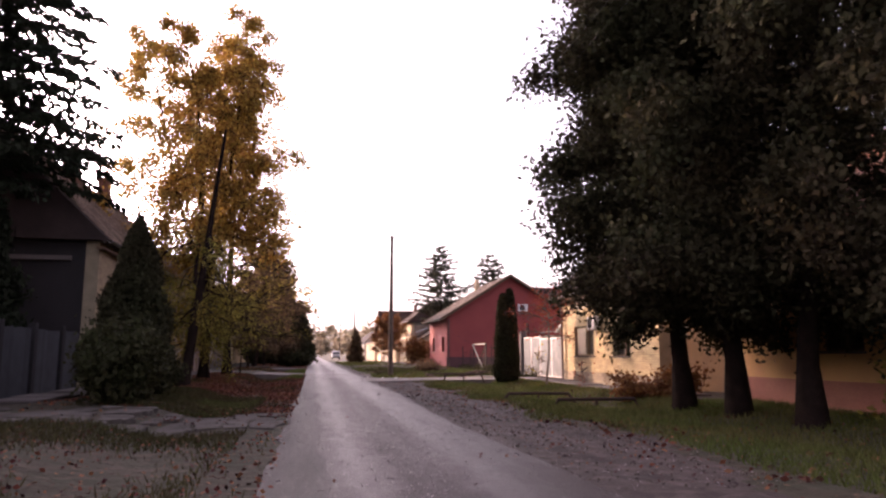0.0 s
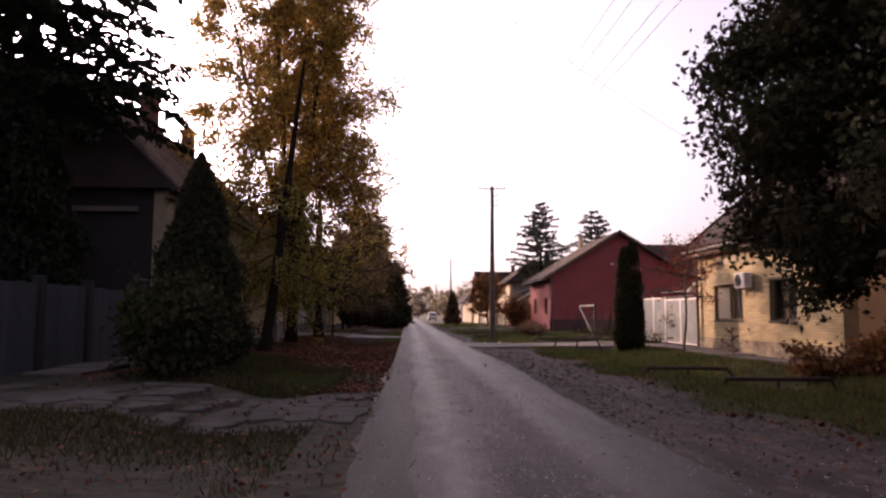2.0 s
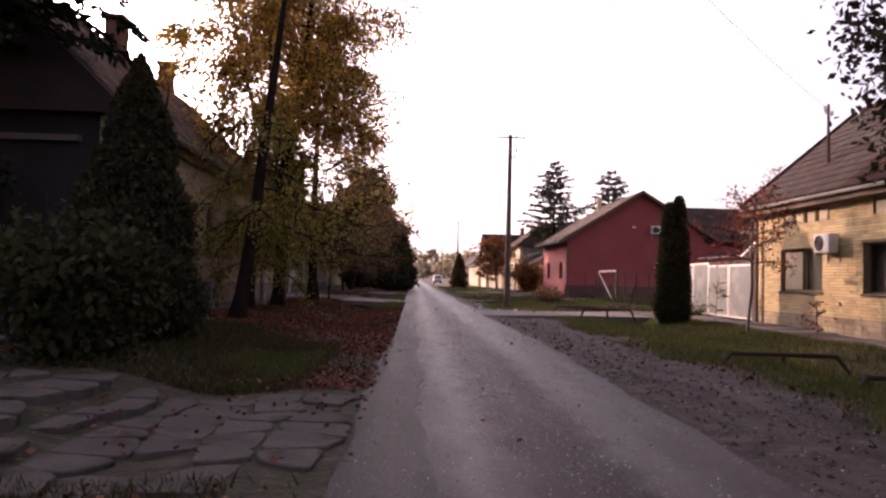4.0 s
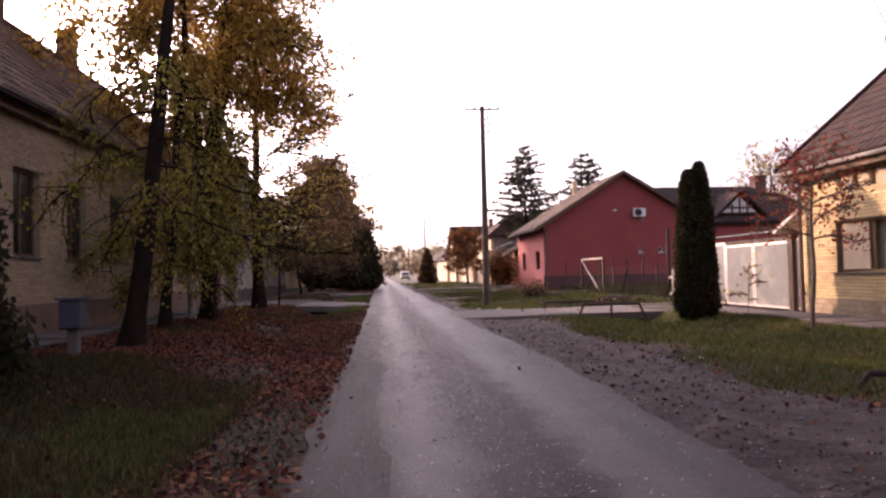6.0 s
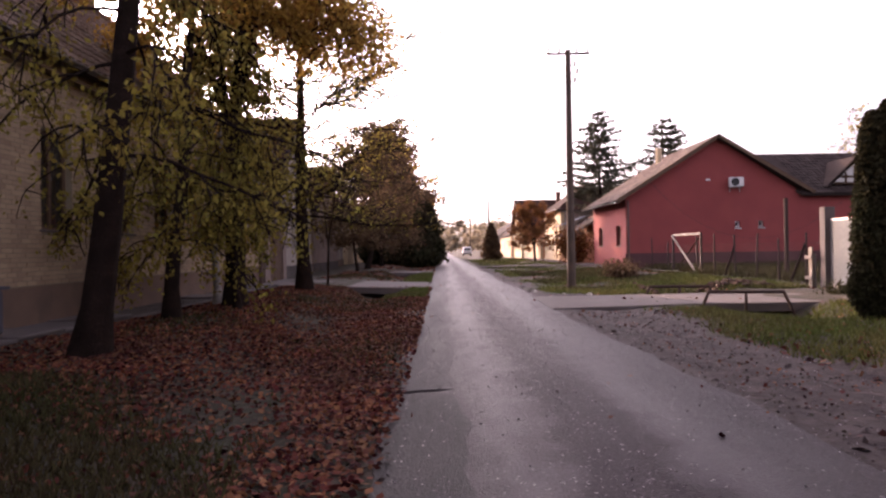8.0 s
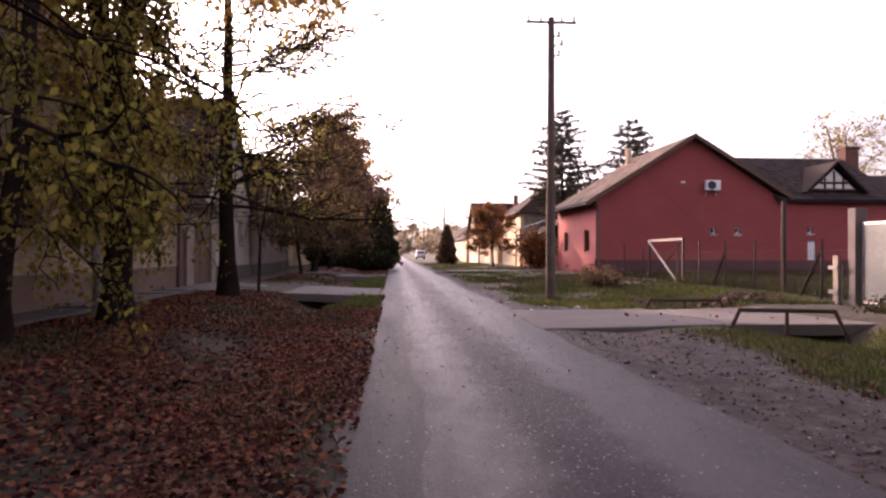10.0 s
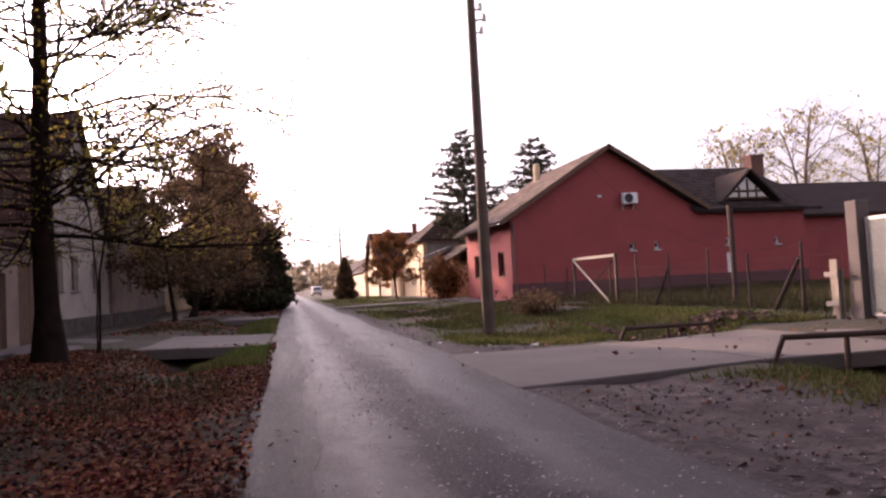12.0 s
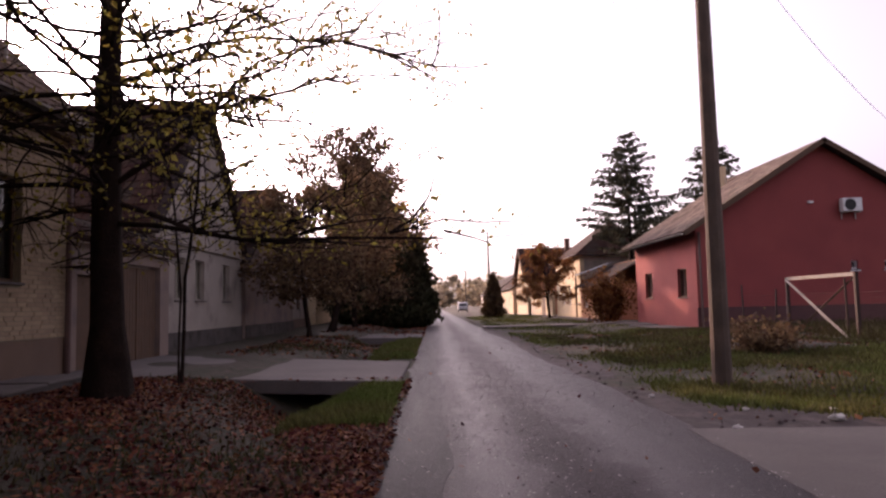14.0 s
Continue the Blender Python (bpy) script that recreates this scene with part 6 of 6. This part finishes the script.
grass_field("grass", 36000, -5.6, -1.0, 4, 58, 0.09, "patchy grass on the leafy verge", 0.35, GRASS_DULL_SHADED)
grass_field("grass", 26000, -5.5, -1.5, 3, 15, 0.1, "dark grass on the verge", -0.7, GRASS_DULL_SHADED)
grass_field("grass", 30000, -5.5, -1.7, 14.4, 22.5, 0.09, "thin dark grass on the verge", -0.8, GRASS_DULL_SHADED)
grass_field("grass", 7000, -3.2, -1.8, 14.4, 18.5, 0.09, "green grass behind the leaf strip", 0.5)
grass_field("grass", 16000, 2.9, 9.2, 60, 112, 0.14, "worn grass along the far verge", -0.2)
# Garden weeds take a darker colour in place of the tree shadows there.
grass_field("grass", 42000, 11.6, 28, 37.0, 58.5, 0.34, "rough weeds in the garden of the red house, tree shade in their colour", -1.0, GRASS_DULL_SHADED)
grass_field("grass", 9000, -2.2, -0.95, 36.5, 40.6, 0.12, "short green grass by the culvert")
grass_field("grass", 7000, -2.2, -0.95, 46, 57.5, 0.12, "short green grass by the culvert")


def litter(name, n, x0, x1, y0, y1, size, label, pull=None):
    x, y = scatter_xy(n, x0, x1, y0, y1)
    if pull:
        x = x0 + (x1 - x0) * rng.beta(*pull, n)
    keep = rng.uniform(size=n) < np.where(off_plates(x, y), 1.0, np.where(y < 20, 0.3, 0.06))
    keep &= (0.55 + 0.45 * np.sin(x * 1.7 + np.sin(y * 0.5)) * np.sin(y * 0.9 + x)) > rng.uniform(0, 0.9, n)
    x, y = x[keep], y[keep]
    z = np.where((x > -0.9) & (x < 2.25), 0.02, ground_z(x, y))
    z = np.where(off_plates(x, y), z, np.maximum(z, 0.06))
    c = np.stack([x, y, z + 0.012 + 0.02 * rng.uniform(size=len(x))], 1)
    tagged(fast_quads(name, leaf_quads(c, size, 1.3, 0, 0.7), LITTER), label, "fallen leaves", kind="stuff")


litter("fallen_leaves", 84000, -6.2, -0.8, 20.8, 41, 0.048, "red-brown fallen leaves on the verge")
litter("fallen_leaves", 28000, -2.1, -0.78, 14.5, 41, 0.047, "red-brown leaves drifted along the road edge", (1.5, 1.8))
litter("fallen_leaves", 4500, -6.2, -1.8, 14.6, 21, 0.045, "scattered brown fallen leaves in the grass")
litter("fallen_leaves", 5000, -6.2, -0.8, 2, 14.6, 0.045, "scattered brown fallen leaves")
litter("fallen_leaves", 6000, -6.0, -0.9, 46, 75, 0.1, "scattered brown fallen leaves")
litter("fallen_leaves", 900, 2.6, 5.2, 4, 60, 0.045, "scattered leaves on the gravel shoulder")
litter("fallen_leaves", 2600, 2.4, 4.8, 5, 31, 0.026, "small leaf scraps trodden into the shoulder")
litter("fallen_leaves", 11000, 4.0, 10.5, 5, 58, 0.07, "scattered leaves in the grass")
litter("fallen_leaves", 160, -0.9, 2.2, 3, 60, 0.04, "stray leaves on the asphalt")
stones = []
for _ in range(500):
    sx, sy = rng.uniform(2.25, 4.4), rng.uniform(5, 58)
    stones.append((sx, sy, float(ground_z(sx, sy)), rng.uniform(0.015, 0.05)))
bm_s = bmesh.new()
for sx, sy, sz, r in stones:
    vs_ = [bm_s.verts.new((sx + r * a, sy + r * b, sz + r * c)) for a, b, c in ((1, 0, 0), (-0.2, 0.9, 0), (-0.9, -0.3, 0.1), (0.1, -0.8, 0), (0.1, 0.1, 0.7))]
    for i in range(4):
        bm_s.faces.new((vs_[i], vs_[(i + 1) % 4], vs_[4]))
tagged(part("pebbles", bm_s, GRAVEL), "loose stones on the gravel shoulder", "stones", kind="stuff")

# loose stone chips worn out of the asphalt
n_chip = 26000
cx_, cy_ = rng.uniform(-0.85, 2.25, n_chip), rng.uniform(4, 44, n_chip)
keep_ = rng.uniform(size=n_chip) < 0.35 + 0.65 * np.clip(np.sin(cx_ * 2.6 + 0.6 * np.sin(cy_ * 0.4)), 0, 1)
cx_, cy_ = cx_[keep_], cy_[keep_]
chips = leaf_quads(np.stack([cx_, cy_, 0.034 - 0.012 * np.abs(cx_ - 0.65)], 1), 0.017, 1.2, 0, 0.9)
tagged(fast_quads("stone_chips", chips, CHIPS), "pale stone chips scattered in the worn asphalt", "stone chips", kind="stuff")

n_clod = 3200
for kind_, size_, m_, text_ in (("earth_clods", 0.026, EARTH, "dark clods and crumbs on the shoulder"), ("stone_chips", 0.02, CHIPS, "pale chips on the gravel shoulder")):
    gx_, gy_ = rng.uniform(2.2, 4.5, n_clod), rng.uniform(5, 36, n_clod)
    keep_ = off_plates(gx_, gy_)
    gx_, gy_ = gx_[keep_], gy_[keep_]
    q_ = leaf_quads(np.stack([gx_, gy_, ground_z(gx_, gy_) + 0.008], 1), size_, 1.2, 0, 0.75)
    tagged(fast_quads(kind_, q_, m_), text_, "gravel", kind="stuff")


MUD = mat("dried_mud", (0.09, 0.066, 0.061), (0.042, 0.03, 0.028), 0.92, 2.0, 30, 0.6, island=0.5)
n_flake = 2600
fx_, fy_ = rng.uniform(2.3, 4.9, n_flake), rng.uniform(11, 36, n_flake)
keep_ = off_plates(fx_, fy_) & (fx_ < verge_edge(fy_) + 0.2) & (np.sin(fx_ * 2.9 + 0.7 * np.sin(fy_ * 0.6)) + 0.6 * np.sin(fy_ * 1.3 + fx_) + 0.5 * rng.normal(size=n_flake) > 0.1)
fx_, fy_ = fx_[keep_], fy_[keep_]
q_ = leaf_quads(np.stack([fx_, fy_, ground_z(fx_, fy_) + 0.006], 1), 0.06, 1.7, 0, 0.985)
tagged(fast_quads("mud_flakes", q_, MUD), "flaking plates of dried mud on the shoulder", "mud", kind="stuff")


def scrap(x, y, s):
    """A crumpled scrap of paper."""
    bm = bmesh.new()
    bmesh.ops.create_icosphere(bm, subdivisions=2, radius=s)
    for v in bm.verts:
        v.co = v.co * rng.uniform(0.6, 1.15)
        v.co.z *= 0.55
    ob = tagged(part("paper_scrap", bm, PAPER), "small crumpled pale paper scrap on the verge", "litter", "paper scraps")
    ob.location = (x, y, float(ground_z(x, y)) + s * 0.4)


for sx_, sy_, ss_ in ((2.75, 35.9, 0.06), (3.3, 37.0, 0.05), (4.3, 36.9, 0.06), (2.6, 38.4, 0.05), (3.9, 36.1, 0.09), (4.4, 21.0, 0.05)):
    scrap(sx_, sy_, ss_)


def rubble(name, n, x0, x1, y0, y1, label):
    """A low ridge of broken bricks and lumps of earth."""
    bm = bmesh.new()
    for _ in range(n):
        x, y, r = rng.uniform(x0, x1), rng.normal((y0 + y1) / 2, (y1 - y0) / 4), rng.uniform(0.03, 0.1)
        z = float(ground_z(x, y)) + rng.uniform(0, 0.1)
        m = pose(x, y, z, rng.uniform(-30, 30), rng.uniform(-30, 30), rng.uniform(0, 180))
        k = [(-1, -0.6, -0.4), (1, -0.6, -0.4), (1, 0.6, -0.4), (-1, 0.6, -0.4), (-0.9, -0.5, 0.4), (0.9, -0.6, 0.3), (0.8, 0.5, 0.4), (-1, 0.6, 0.35)]
        hexa(bm, [m @ Vector((a * r * rng.uniform(0.8, 1.1), b * r, c * r)) for a, b, c in k])
    tagged(part(name, bm, RUBBLE), label, "rubble", kind="stuff")


RUBBLE = mat("earthy_rubble", (0.13, 0.07, 0.05), (0.06, 0.042, 0.034), 0.97, 5, 40, 0.8, island=0.4)
rubble("rubble", 420, 5.6, 9.6, 36.5, 37.5, "low ridge of broken bricks and earth beside the driveway")
